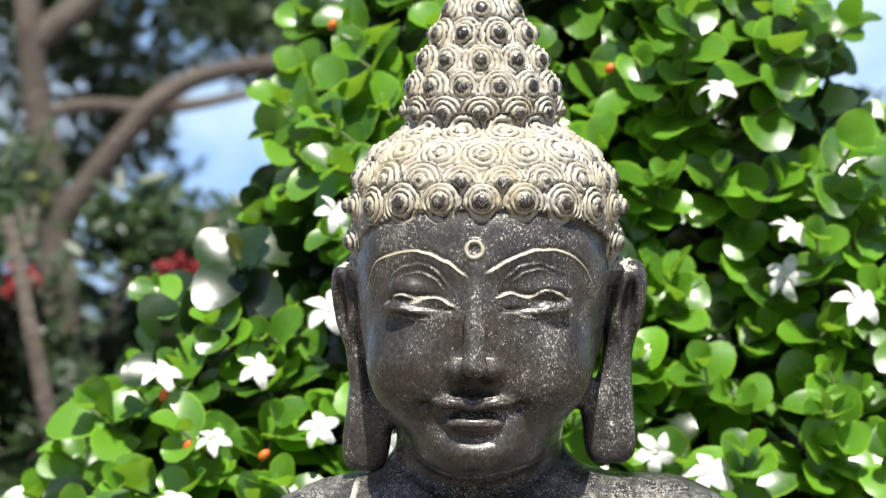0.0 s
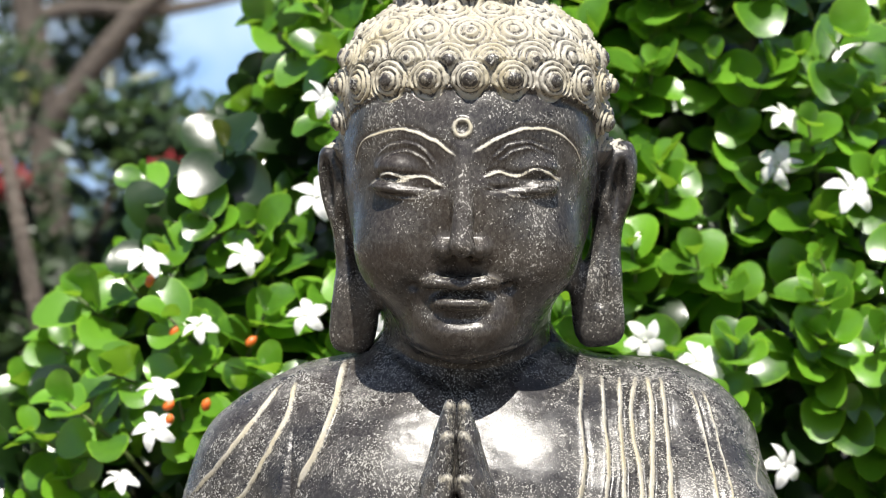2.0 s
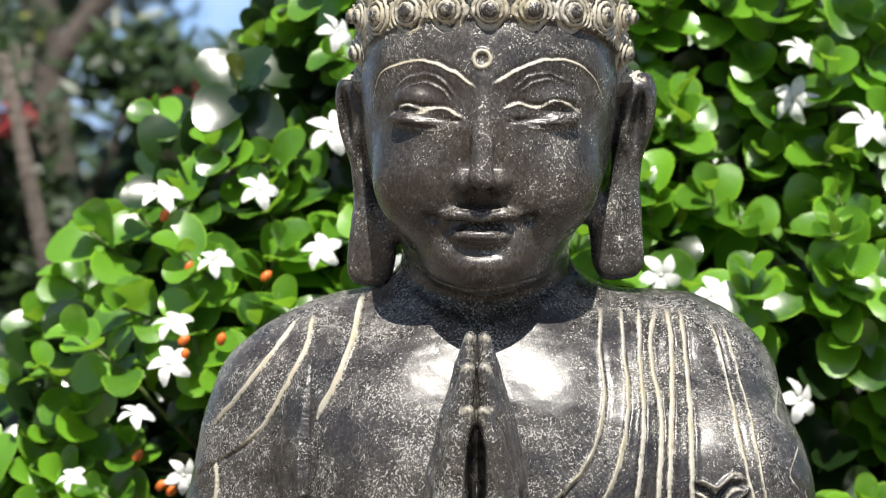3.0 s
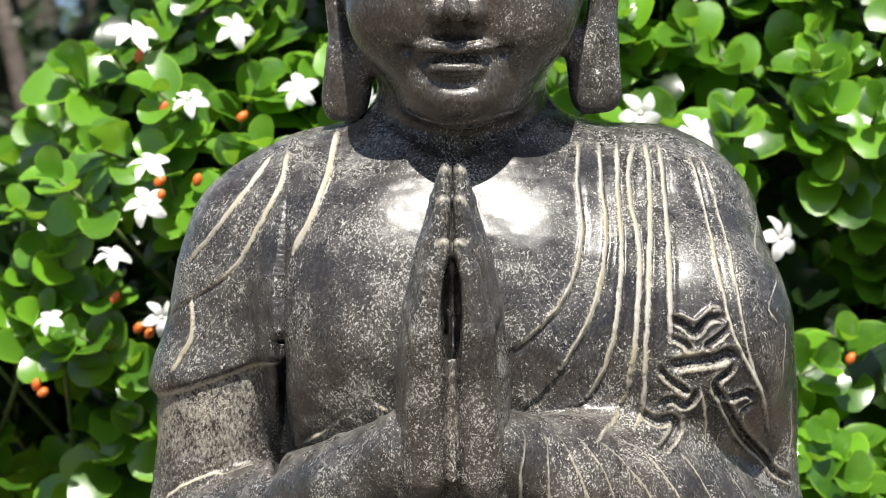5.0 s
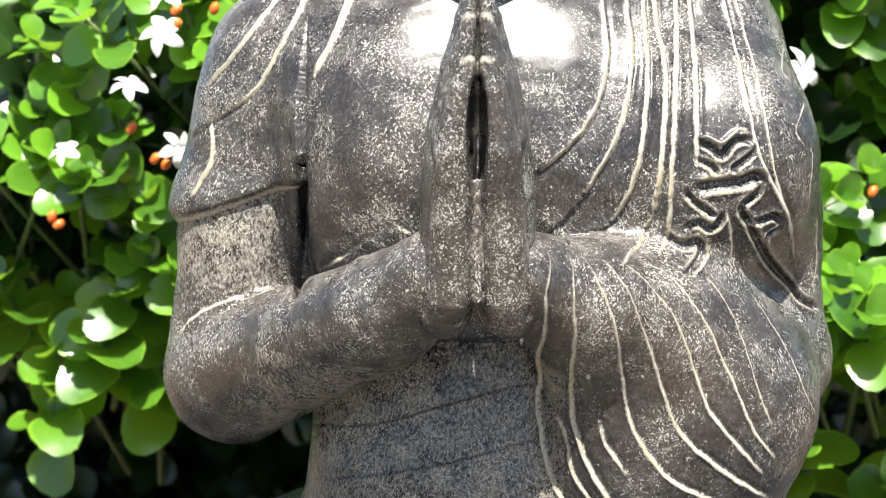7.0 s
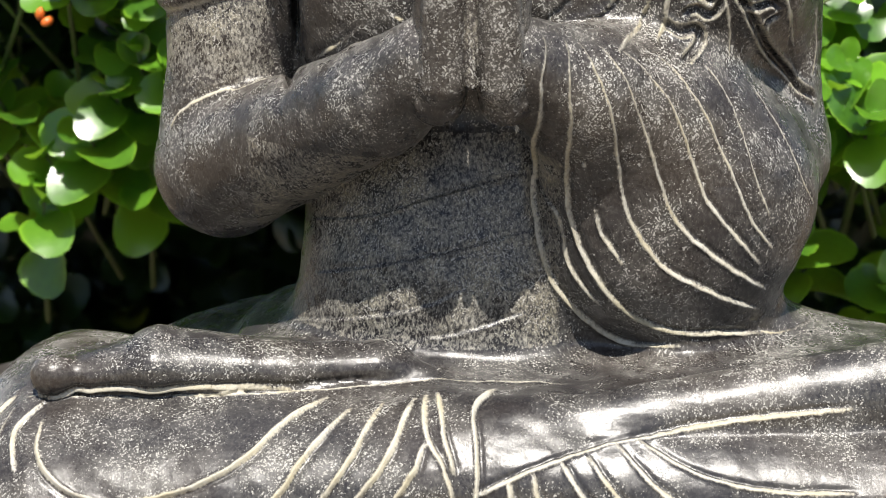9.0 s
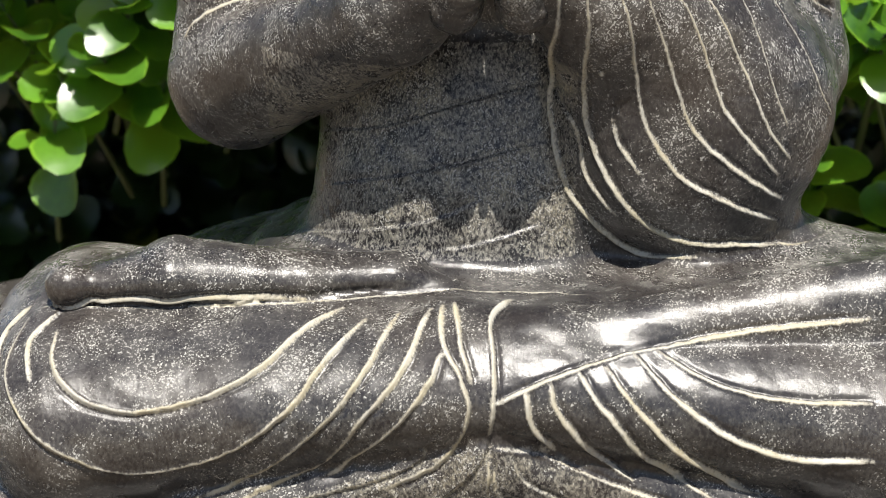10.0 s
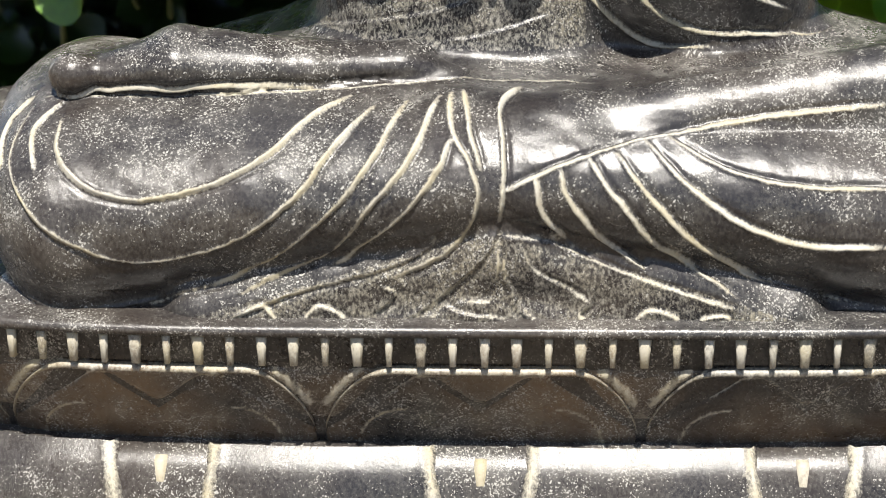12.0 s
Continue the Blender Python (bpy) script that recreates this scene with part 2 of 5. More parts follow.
        e = np.sqrt((x - a[0] - t * d[0]) ** 2 + (y - ya - t * d[1]) ** 2 + (z - a[2] - t * d[2]) ** 2) - (ra + (rb - ra) * t)
        self._put(sl, e.astype(np.float32), k, cut)

    def mesh(self):
        """Surface nets: verts and quads."""
        d = self.d
        d[[0, -1]] = 0.05
        d[:, [0, -1]] = 0.05
        d[:, :, [0, -1]] = 0.05
        s = d < 0
        cnt = np.zeros([k - 1 for k in d.shape], np.int8)
        corners = [(i, j, k) for i in (0, 1) for j in (0, 1) for k in (0, 1)]
        for i, j, k in corners:
            cnt += s[i:d.shape[0] - 1 + i, j:d.shape[1] - 1 + j, k:d.shape[2] - 1 + k]
        cells = np.argwhere((cnt > 0) & (cnt < 8))
        idx = np.full(cnt.shape, -1, np.int32)
        idx[tuple(cells.T)] = np.arange(len(cells))
        val = {c: d[cells[:, 0] + c[0], cells[:, 1] + c[1], cells[:, 2] + c[2]] for c in corners}
        acc, num = np.zeros((len(cells), 3)), np.zeros(len(cells))
        for p in corners:
            for ax in range(3):
                if p[ax]:
                    continue
                q = tuple(1 if n == ax else v for n, v in enumerate(p))
                va, vb = val[p], val[q]
                m = (va < 0) != (vb < 0)
                t = np.where(m, va / np.where(m, va - vb, 1), 0)
                pos = np.array(p, float)[None] + t[:, None] * np.eye(3)[ax][None]
                acc += pos * m[:, None]
                num += m
        verts = self.lo + self.h * (cells + acc / num[:, None])
        quads = []
        for ax in range(3):
            o1, o2 = (ax + 1) % 3, (ax + 2) % 3
            a = np.moveaxis(s, ax, 0)
            e = np.argwhere(np.moveaxis(a[:-1] != a[1:], 0, ax))
            inside = s[tuple(e.T)]
            u, w = np.eye(3, dtype=int)[o1], np.eye(3, dtype=int)[o2]
            f = np.stack([idx[tuple((e - u - w).T)], idx[tuple((e - w).T)], idx[tuple(e.T)], idx[tuple((e - u).T)]], 1)
            f[~inside] = f[~inside][:, ::-1]
            quads.append(f)
        return verts, np.concatenate(quads)


def finer(v, q):
    """One step of Catmull-Clark subdivision of quads."""
    fp = v[q].mean(1)
    e = np.stack([q, np.roll(q, -1, 1)], 2).reshape(-1, 2)
    key = np.sort(e, 1)
    code = key[:, 0].astype(np.int64) * len(v) + key[:, 1]
    uniq, first, inv = np.unique(code, return_index=True, return_inverse=True)
    ends = key[first]
    of = np.repeat(np.arange(len(q)), 4)
    n = np.bincount(inv, minlength=len(uniq))[:, None]
    fsum = np.stack([np.bincount(inv, fp[of, c], len(uniq)) for c in range(3)], 1)
    mid = v[ends].mean(1)
    ep = 0.5 * mid + 0.5 * fsum / n
    val = np.maximum(np.bincount(q.ravel(), minlength=len(v)), 1)[:, None]
    fq = np.stack([np.bincount(q.ravel(), np.repeat(fp[:, c], 4), len(v)) for c in range(3)], 1) / val
    ne = np.maximum(np.bincount(ends.ravel(), minlength=len(v)), 1)[:, None]
    er = np.stack([np.bincount(ends.ravel(), np.repeat(mid[:, c], 2), len(v)) for c in range(3)], 1) / ne
    vp = (fq + 2 * er + (val - 3) * v) / val
    i_f, i_e = len(v) + np.arange(len(q)), len(v) + len(q) + inv.reshape(-1, 4)
    out = [np.stack([q[:, k], i_e[:, k], i_f, i_e[:, k - 1]], 1) for k in range(4)]
    return np.concatenate([vp, fp, ep]), np.concatenate(out)


def finer_front(v, q):
    """Refines the front and the flanks; the back, turned away from the path, keeps its coarse quads."""
    ny = normals(v, q)[:, 1][q].mean(1)
    front, back = q[ny < 0.55], q[ny > 0.50]
    fv, fq = finer(v, front)
    return np.concatenate([fv, v]), np.concatenate([fq, back + len(fv)])


def normals(v, q):
    fn = np.cross(v[q[:, 2]] - v[q[:, 0]], v[q[:, 3]] - v[q[:, 1]])
    n = np.stack([np.bincount(q.ravel(), np.repeat(fn[:, c], 4), len(v)) for c in range(3)], 1)
    return n / (np.linalg.norm(n, axis=1, keepdims=True) + 1e-12)


def stone_mesh(name, v, q, worn_lit, peck, mat):
    me = bpy.data.meshes.new(name)
    me.vertices.add(len(v))
    me.vertices.foreach_set("co", v.astype(np.float32).ravel())
    me.loops.add(q.size)
    me.loops.foreach_set("vertex_index", q.astype(np.int32).ravel())
    me.polygons.add(len(q))
    me.polygons.foreach_set("loop_start", np.arange(0, q.size, 4, dtype=np.int32))
    me.polygons.foreach_set("use_smooth", np.ones(len(q), bool))
    at = me.attributes.new("worn_lit", "FLOAT", "POINT")
    at.data.foreach_set("value", worn_lit.astype(np.float32))
    me.attributes.new("peck", "FLOAT", "POINT").data.foreach_set("value", peck.astype(np.float32))
    me.materials.append(mat)
    me.update(calc_edges=True)
    return new(name, me)


def spline(pts, per=14):
    """Points along a smooth curve through the given ones."""
    p = np.array(pts, float)
    p = np.concatenate([[2 * p[0] - p[1]], p, [2 * p[-1] - p[-2]]])
    out = []
    for a, b, c, d in zip(p, p[1:], p[2:], p[3:]):
        t = np.linspace(0, 1, per, endpoint=False)[:, None]
        out.append(0.5 * (2 * b + (c - a) * t + (2 * a - 5 * b + 4 * c - d) * t ** 2 + (3 * b - a - 3 * c + d) * t ** 3))
    return np.concatenate(out + [p[-2:-1]])


def near_curve(p, n, curve):
    """Distance to a curve along the surface, the side it lies on, how far along, and the height over the surface."""
    a, b = curve[:-1], curve[1:]
    d = b - a
    best, side, along, above = np.full(len(p), 9.0), np.ones(len(p)), np.zeros(len(p)), np.full(len(p), 9.0)
    for i in range(len(a)):
        w = p - a[i]
        t = np.clip(w @ d[i] / (d[i] @ d[i] + 1e-12), 0, 1)
        e = w - t[:, None] * d[i]
        h = (e * n).sum(1)
        r = (e * e).sum(1) - 0.97 * h * h
        m = r < best
        best[m], above[m] = r[m], np.abs(h[m])
        side[m] = np.sign((np.cross(d[i][None], n[m]) * e[m]).sum(1))
        along[m] = (i + t[m]) / len(a)
    return np.sqrt(best), side, along, above


def uneven(v, slope=0.03):
    """The slight unevenness of a hand-worked surface: many small waves in all directions."""
    r = np.random.RandomState(5)
    out = np.zeros(len(v))
    for wave in np.geomspace(0.006, 0.045, 16):
        d = r.normal(size=3)
        d /= np.linalg.norm(d)
        bend = 0.3 * wave * np.sin(v @ r.normal(size=3) * 60)
        out += slope * wave / (2 * math.pi) * np.sin(2 * math.pi * ((v @ d) + bend) / wave + r.uniform(0, 6.28))
    return out


FOLDS = []


def fold(region, width, height, *xyz):
    """A carved line: where it runs, its width and height and its course over the stone, in millimetres."""
    FOLDS.append((region, width / 1000, height / 1000, spline(np.array(xyz, float).reshape(-1, 3) / 1000, 8)))


def carve(v, n, worn_lit, regions):
    """Raises the carved lines on the front of a mesh as edges of pleats, cut in along one side, with deposit left on
    them; deep cuts get lips painted pale as sunlit.
    """
    lift = np.zeros(len(v))
    wob = 0.00022 * np.sin(v[:, 2] * 310 + np.sin(v[:, 0] * 190) * 2) + 0.00015 * np.sin(v[:, 0] * 520 + v[:, 2] * 90)
    for region, w, h, curve in FOLDS:
        if region not in regions:
            continue
        ny, cream = regions[region]
        lo, hi = curve.min(0) - (0.02, 0.035, 0.02), curve.max(0) + (0.02, 0.035, 0.02)
        m = np.flatnonzero(((v > lo) & (v < hi)).all(1) & (n[:, 1] < ny))
        if not len(m):
            continue
        d, s, u, above = near_curve(v[m], n[m], curve)
        fade = np.clip(np.minimum(u, 1 - u) * 9 + 0.25, 0, 1) * np.clip((0.030 - above) / 0.006, 0, 1)
        sd = d * s + wob[m]
        if region == "cut":
            # a deep undercut between two layers of cloth
            lift[m] += h * fade * (0.40 * np.exp(-((d - 2.1 * w) / (0.9 * w)) ** 2) - 1 / (1 + (d / w) ** 4))
            # pale band beside the cut: sunlit lips painted into the deposit mask
            worn_lit[m] = np.maximum(worn_lit[m], cream * np.exp(-((d - 1.9 * w) / (0.8 * w)) ** 2) * fade)
            continue
        step = 1 / (1 + np.exp(np.clip(-sd / (0.3 * w), -40, 40)))
        up = 0.8 * np.exp(-(sd / (0.8 * w)) ** 2) - 0.45 * np.exp(-((sd + 1.8 * w) / w) ** 2)
        up += 0.6 * step * np.exp(-np.maximum(sd, 0) / (5 * w)) - 0.4 * (1 - step) * np.exp(np.minimum(sd, 0) / (4 * w))
        lift[m] += h * up * fade
        worn_lit[m] = np.maximum(worn_lit[m], cream * (0.35 + 0.65 * fade) * (fade > 0.02) / (1 + ((sd + 0.15 * w) / (0.9 * w)) ** 4))
    return v + n * lift[:, None], worn_lit


# ---- statue: fold lines of the robe and lines of the face ----
fold("chest", 1.9, 2.2, 85, -28, 829, 83, -63, 805, 86, -90, 774, 76, -109, 739, 53, -115, 713, 38, -113, 701)
fold("chest", 1.9, 2.2, 100, -23, 829, 100, -57, 804, 103, -85, 773, 95, -110, 731, 72, -116, 690, 40, -85, 654)
fold("chest", 1.9, 2.2, 113, -21, 828, 112, -53, 804, 114, -92, 763, 108, -116, 709, 91, -113, 670, 57, -85, 636)
fold("chest", 1.9, 2.2, 124, -21, 828, 120, -51, 803, 126, -93, 763, 123, -119, 710, 116, -116, 670, 97, -168, 653)
fold("chest", 1.9, 2.2, 133, -21, 828, 135, -50, 803, 132, -107, 747, 129, -119, 671, 123, -132, 651)
fold("chest", 1.9, 2.2, 142, -20, 828, 145, -56, 796, 146, -104, 754, 146, -122, 711)
fold("chest", 1.9, 2.2, 163, -22, 821, 171, -47, 795, 179, -98, 753, 190, -114, 709, 210, -96, 666, 237, -43, 587)
fold("chest", 1.9, 2.2, 173, -19, 818, 181, -45, 790, 191, -98, 745, 202, -107, 692, 220, -59, 632)
fold("chest", 1.9, 2.2, -84, -4, 834, -87, -44, 814, -97, -67, 786, -111, -72, 759)
fold("chest", 1.6, 1.1, 215, -5, 774, 209, -62, 758, 210, 0, 713)
fold("chest", 1.6, 1.1, 222, -60, 741, 217, -89, 720, 223, 0, 663)
fold("chest", 1.6, 1.1, 228, -76, 713, 226, -81, 686, 226, -72, 664)
fold("chest", 1.6, 1.1, 237, -40, 656, 239, -29, 624, 237, -35, 605)
fold("chest", 1.49, 1.44, -130, -11, 819, -146, -27, 799, -166, -33, 772, -190, -20, 741)
fold("chest", 1.49, 1.44, -118, -16, 823, -123, -39, 801, -140, -48, 767, -161, -45, 738, -202, -14, 703)
fold("chest", 1.49, 1.44, -185, -33, 719, -185, -38, 695, -200, -37, 667)
fold("cut", 2.0, 4.5, 149, -118, 723, 153, -120, 722, 158, -121, 719, 163, -121, 715, 168, -121, 721, 174, -117, 725, 182, -114, 724)
fold("cut", 1.7, 3.5, 147, -123, 712, 153, -124, 710, 158, -125, 707, 160, -124, 702)
fold("cut", 1.7, 3.5, 186, -116, 717, 178, -121, 711, 172, -123, 707, 172, -122, 702)
fold("cut", 2.9, 5.0, 147, -122, 693, 157, -122, 695, 167, -121, 696, 177, -120, 697, 186, -117, 700, 191, -114, 696)
fold("cut", 1.8, 4.0, 140, -123, 690, 146, -126, 683, 154, -121, 678, 159, -124, 673)
fold("cut", 2.0, 4.0, 191, -118, 691, 184, -116, 686, 178, -119, 681, 178, -118, 675, 183, -114, 669, 191, -110, 669, 199, -106, 671, 205, -101, 667)
fold("cut", 2.0, 4.0, 141, -119, 666, 149, -121, 669, 156, -119, 665, 161, -123, 666, 165, -124, 674)
fold("cut", 1.7, 3.5, 205, -100, 661, 196, -103, 656, 193, -100, 648)
fold("cut", 2.2, 4.0, 126, -119, 661, 132, -118, 656, 139, -122, 654, 149, -121, 655, 152, -121, 648, 145, -132, 641, 140, -137, 637)
fold("cut", 2.2, 4.5, 180, -117, 672, 188, -108, 657, 198, -86, 637, 213, -57, 616, 228, -51, 600, 238, -38, 589)
fold("ornament", 1.4, 1.4, 167, -124, 676, 170, -115, 662, 171, -110, 649, 172, -111, 635)
fold("ornament", 1.2, 1.4, 181, -113, 731, 175, -111, 731, 171, -115, 729, 163, -117, 722, 155, -120, 727, 149, -117, 726)
fold("sleeve", 1.6, 2, 48, -198, 667, 46, -204, 627, 43, -129, 561, 45, -131, 523, 54, -139, 489, 76, -137, 461, 103, -127, 439, 141, -143, 441)
fold("sleeve", 1.6, 2, 61, -188, 663, 65, -199, 618, 63, -160, 559, 71, -155, 522, 92, -156, 483, 121, -144, 457, 168, -138, 449, 200, -118, 443)
fold("sleeve", 1.6, 2, 72, -181, 660, 88, -192, 627, 97, -174, 574, 104, -164, 540, 127, -159, 504, 162, -150, 482, 197, -123, 462)
fold("sleeve", 1.6, 2, 85, -174, 656, 109, -181, 617, 123, -164, 567, 137, -159, 533, 165, -153, 506, 198, -130, 479)
fold("sleeve", 1.6, 2, 101, -166, 651, 130, -163, 617, 146, -157, 573, 160, -155, 542, 194, -139, 498)
fold("sleeve", 1.6, 2, 124, -146, 643, 151, -150, 610, 171, -148, 567, 187, -146, 531, 202, -135, 509)
fold("sleeve", 1.4, 1.5, 155, -130, 633, 174, -134, 602, 188, -140, 561, 199, -139, 533)
fold("sleeve", 1.4, 1.5, 188, -104, 614, 207, -110, 584, 223, -114, 550, 234, -99, 526)
fold("sleeve", 1.4, 1.5, 71, -90, 590, 75, -177, 575, 85, -162, 532, 101, -161, 505)
fold("sleeve", 1.4, 1.5, 58, -90, 571, 58, -148, 535, 65, -149, 504, 87, -150, 473)
fold("sleeve", 1.6, 1.8, 107, -128, 436, 156, -50, 412, 200, -118, 443, 248, -50, 410)
fold("sleeve", 1.6, 1.8, 107, -135, 432, 168, -50, 403, 228, -50, 408, 269, -50, 402)
fold("waist", 1.36, 1.28, -119, -42, 499, -71, -108, 521, -20, -119, 539, 37, -116, 554)
fold("waist", 1.36, 1.28, -122, -100, 480, -70, -122, 489, -16, -134, 503, 41, -129, 518)
fold("waist", 1.36, 1.28, -129, -75, 434, -74, -126, 454, -31, -141, 467, -4, -142, 480)
fold("waist", 1.36, 1.28, -67, -185, 456, -27, -145, 446, 11, -145, 455, 37, -140, 463)
fold("lap", 1.75, 2.1, -92, -220, 432, -119, -247, 424, -139, -269, 411, -173, -281, 395, -220, -283, 384, -256, -275, 390, -276, -256, 406, -276, -229, 419)
fold("lap", 1.75, 2.1, -76, -237, 430, -100, -269, 415, -123, -288, 388, -167, -286, 357, -222, -282, 344, -267, -286, 357, -296, -273, 378, -308, -244, 398, -298, -210, 420)
fold("lap", 1.75, 2.1, -55, -232, 432, -75, -278, 411, -99, -291, 382, -140, -277, 346, -189, -268, 315, -247, -250, 295, -291, -250, 300, -319, -250, 332)
fold("lap", 1.75, 2.1, -34, -232, 436, -50, -277, 414, -74, -291, 386, -112, -271, 343, -159, -274, 317)
fold("lap", 1.75, 2.1, -27, -273, 420, -36, -288, 404, -60, -290, 374, -101, -272, 336)
fold("lap", 1.75, 2.1, -27, -230, 438, -26, -266, 425, -15, -283, 409, -10, -290, 386, -26, -279, 351, -62, -279, 332)
fold("lap", 1.75, 2.1, -19, -227, 438, -15, -266, 426, -8, -284, 406)
fold("lap", 1.75, 2.1, 18, -214, 436, 4, -246, 434, 6, -272, 416, 6, -286, 396, 4, -283, 372)
fold("lap", 1.75, 2.1, -291, -206, 428, -208, -217, 435, -100, -211, 433, 9, -191, 432, 64, -189, 431)
fold("lap", 1.75, 2.1, 6, -287, 392, 45, -280, 408, 97, -261, 419, 168, -249, 428, 246, -242, 434)
fold("lap", 1.75, 2.1, 108, -259, 420, 136, -274, 407, 167, -280, 398, 202, -281, 393, 243, -279, 392)
fold("lap", 1.75, 2.1, 94, -263, 417, 121, -284, 395, 157, -289, 371, 196, -288, 358, 244, -289, 357)
fold("lap", 1.75, 2.1, 76, -272, 413, 97, -288, 389, 133, -281, 353, 182, -265, 319, 253, -250, 302)
fold("lap", 1.75, 2.1, 59, -276, 411, 76, -289, 389, 109, -276, 351, 153, -275, 316)
fold("lap", 1.75, 2.1, 41, -282, 405, 48, -289, 386, 74, -274, 354, 95, -274, 334)
fold("lap", 1.75, 2.1, 26, -285, 401, 31, -287, 378, 45, -276, 358)
fold("lap", 1.6, 1.9, 3, -293, 364, -8, -295, 346, -33, -287, 319, -69, -290, 299)
fold("lap", 1.6, 1.9, 3, -293, 364, 3, -291, 321)
fold("lap", 1.6, 1.9, 6, -294, 357, 10, -292, 329, 28, -287, 304, 46, -292, 294)
fold("lap", 1.6, 1.9, 20, -290, 355, 28, -291, 336, 46, -289, 324, 60, -287, 315)
fold("lap", 1.6, 1.9, -120, -290, 304, -109, -289, 313, -91, -288, 303, -76, -292, 293)
fold("lap", 1.6, 1.9, -159, -288, 309, -145, -288, 313, -130, -292, 293)
fold("lap", 1.6, 1.9, -69, -289, 326, -62, -288, 319, -75, -287, 309)
fold("lap", 1.6, 1.9, -48, -285, 308, -40, -292, 294, 3, -297, 294, 24, -289, 301, 12, -288, 320)
fold("lap", 1.6, 1.9, -19, -291, 319, -1, -292, 319, 3, -292, 325)
fold("lap", 1.6, 1.9, -33, -287, 315, -15, -295, 311, 6, -293, 308, 12, -293, 302)
fold("lap", 1.6, 1.9, 62, -287, 316, 55, -285, 307, 71, -290, 299)
fold("lap", 1.6, 1.9, 78, -291, 296, 99, -288, 311, 117, -289, 305, 103, -289, 301)
fold("lap", 1.6, 1.9, 121, -291, 294, 135, -290, 307, 149, -289, 307, 146, -291, 300)
fold("lap", 1.6, 1.9, 6, -292, 364, 45, -286, 354, 99, -286, 331, 153, -288, 313)
fold("lap", 1.6, 1.9, -26, -292, 363, -62, -287, 342, -127, -286, 322, -170, -290, 304)
fold("face", 1.15, 1.2, -72, -57, 982, -67, -66, 998, -52, -81, 1006, -34, -91, 1008, -16, -98, 1001, -3, -103, 992)
fold("face", 1.15, 1.2, 12, -103, 994, 26, -98, 1002, 45, -91, 1009, 65, -80, 1007, 78, -68, 997, 84, -57, 983)
fold("crease", 1.0, 0.8, -56, -87, 985, -48, -88, 991, -36, -93, 994, -24, -97, 989, -18, -99, 982)
fold("crease", 1.0, 0.8, 28, -98, 988, 38, -96, 994, 49, -91, 996, 59, -88, 991)
fold("crease", 1.0, 0.8, -56, -80, 990, -44, -87, 998, -28, -95, 998, -15, -98, 986)
fold("crease", 1.0, 0.8, 24, -99, 990, 34, -97, 998, 47, -92, 1000, 61, -85, 995)
fold("face", 1.15, 1.5, -60, -76, 970, -51, -93, 977, -36, -98, 975, -24, -99, 977, -10, -103, 971)
fold("face", 1.15, 1.5, 18, -103, 977, 28, -99, 980, 42, -100, 977, 55, -99, 982, 69, -79, 973)
fold("crease", 1.0, 0.7, -60, -76, 969, -44, -91, 963, -28, -99, 962, -12, -100, 968)
fold("crease", 1.0, 0.7, 19, -103, 971, 38, -98, 964, 57, -90, 967, 67, -81, 972)
fold("crease", 0.9, 0.25, -16, -101, 895, -8, -106, 886, 2, -107, 884, 12, -106, 886, 21, -101, 895)
fold("crease", 0.9, 0.6, 34, -94, 905, 15, -106, 909, 3, -110, 907.5, -10, -106, 909, -29, -94, 905)
fold("neck", 1.24, 0.6, -50, -14, 863, -25, -76, 855, 2, -97, 853, 33, -85, 857, 63, -3, 864)
fold("neck", 1.24, 0.6, -51, -14, 849, -22, -44, 837, 5, -50, 834, 33, -43, 837, 65, -6, 850)
fold("chest", 1.6, 1.6, -212, -45, 568, -200, -51, 583, -169, -59, 599, -134, -91, 618)
fold("chest", 1.5, 1.2, -104, -65, 625, -71, -152, 658, -43, -111, 661)
fold("lap", 1.6, 1.6, -300, -197, 423, -317, -211, 405, -316, -241, 389)
fold("lap", 1.6, 1.6, -278, -215, 431, -294, -234, 413, -290, -263, 397)


# ---- statue: head ----
def curls():
    """Knobs of the snail curls, lowest rows first, round the skull and up the topknot, and the way out from the head at each."""
    out = []
    for row in range(6):
        el = radians(6 + 16.5 * row)
        cnt = int(2 * math.pi * 103 * math.cos(el) / 29.5)
        for k in range(cnt):
            a = 2 * math.pi * (k + 0.5 * (row % 2)) / cnt - math.pi / 2
            way = Vector((math.cos(el) * math.cos(a), math.cos(el) * math.sin(a), 0.8 * math.sin(el)))
            low = 16 * max(0.0, abs(math.cos(a)) - 0.45) - 9 if row == 0 else 0.0
            out.append(((8 + 101 * way.x, 15 + 112 * way.y, 1027 + 73 * math.sin(el) ** 0.9 - low), way.normalized()))
    for e in (-1, 1):
        for y, z in ((-18, 1012), (8, 1016), (-8, 990), (18, 994)):
            out.insert(0, ((8 + 97 * e, y, z), Vector((e, -0.25, 0)).normalized()))
    for row, (z, r) in enumerate(((1104, 59), (1124, 56), (1143, 48), (1162, 39), (1179, 27), (1192, 12))):
        cnt = max(4, int(2 * math.pi * r / 27))
        for k in range(cnt):
            a = 2 * math.pi * (k + 0.5 * (row % 2)) / cnt - math.pi / 2
            out.append(((6 + r * math.cos(a), 12 + r * math.sin(a), z), Vector((math.cos(a), math.sin(a), (z - 1120) / 120)).normalized()))
    return out


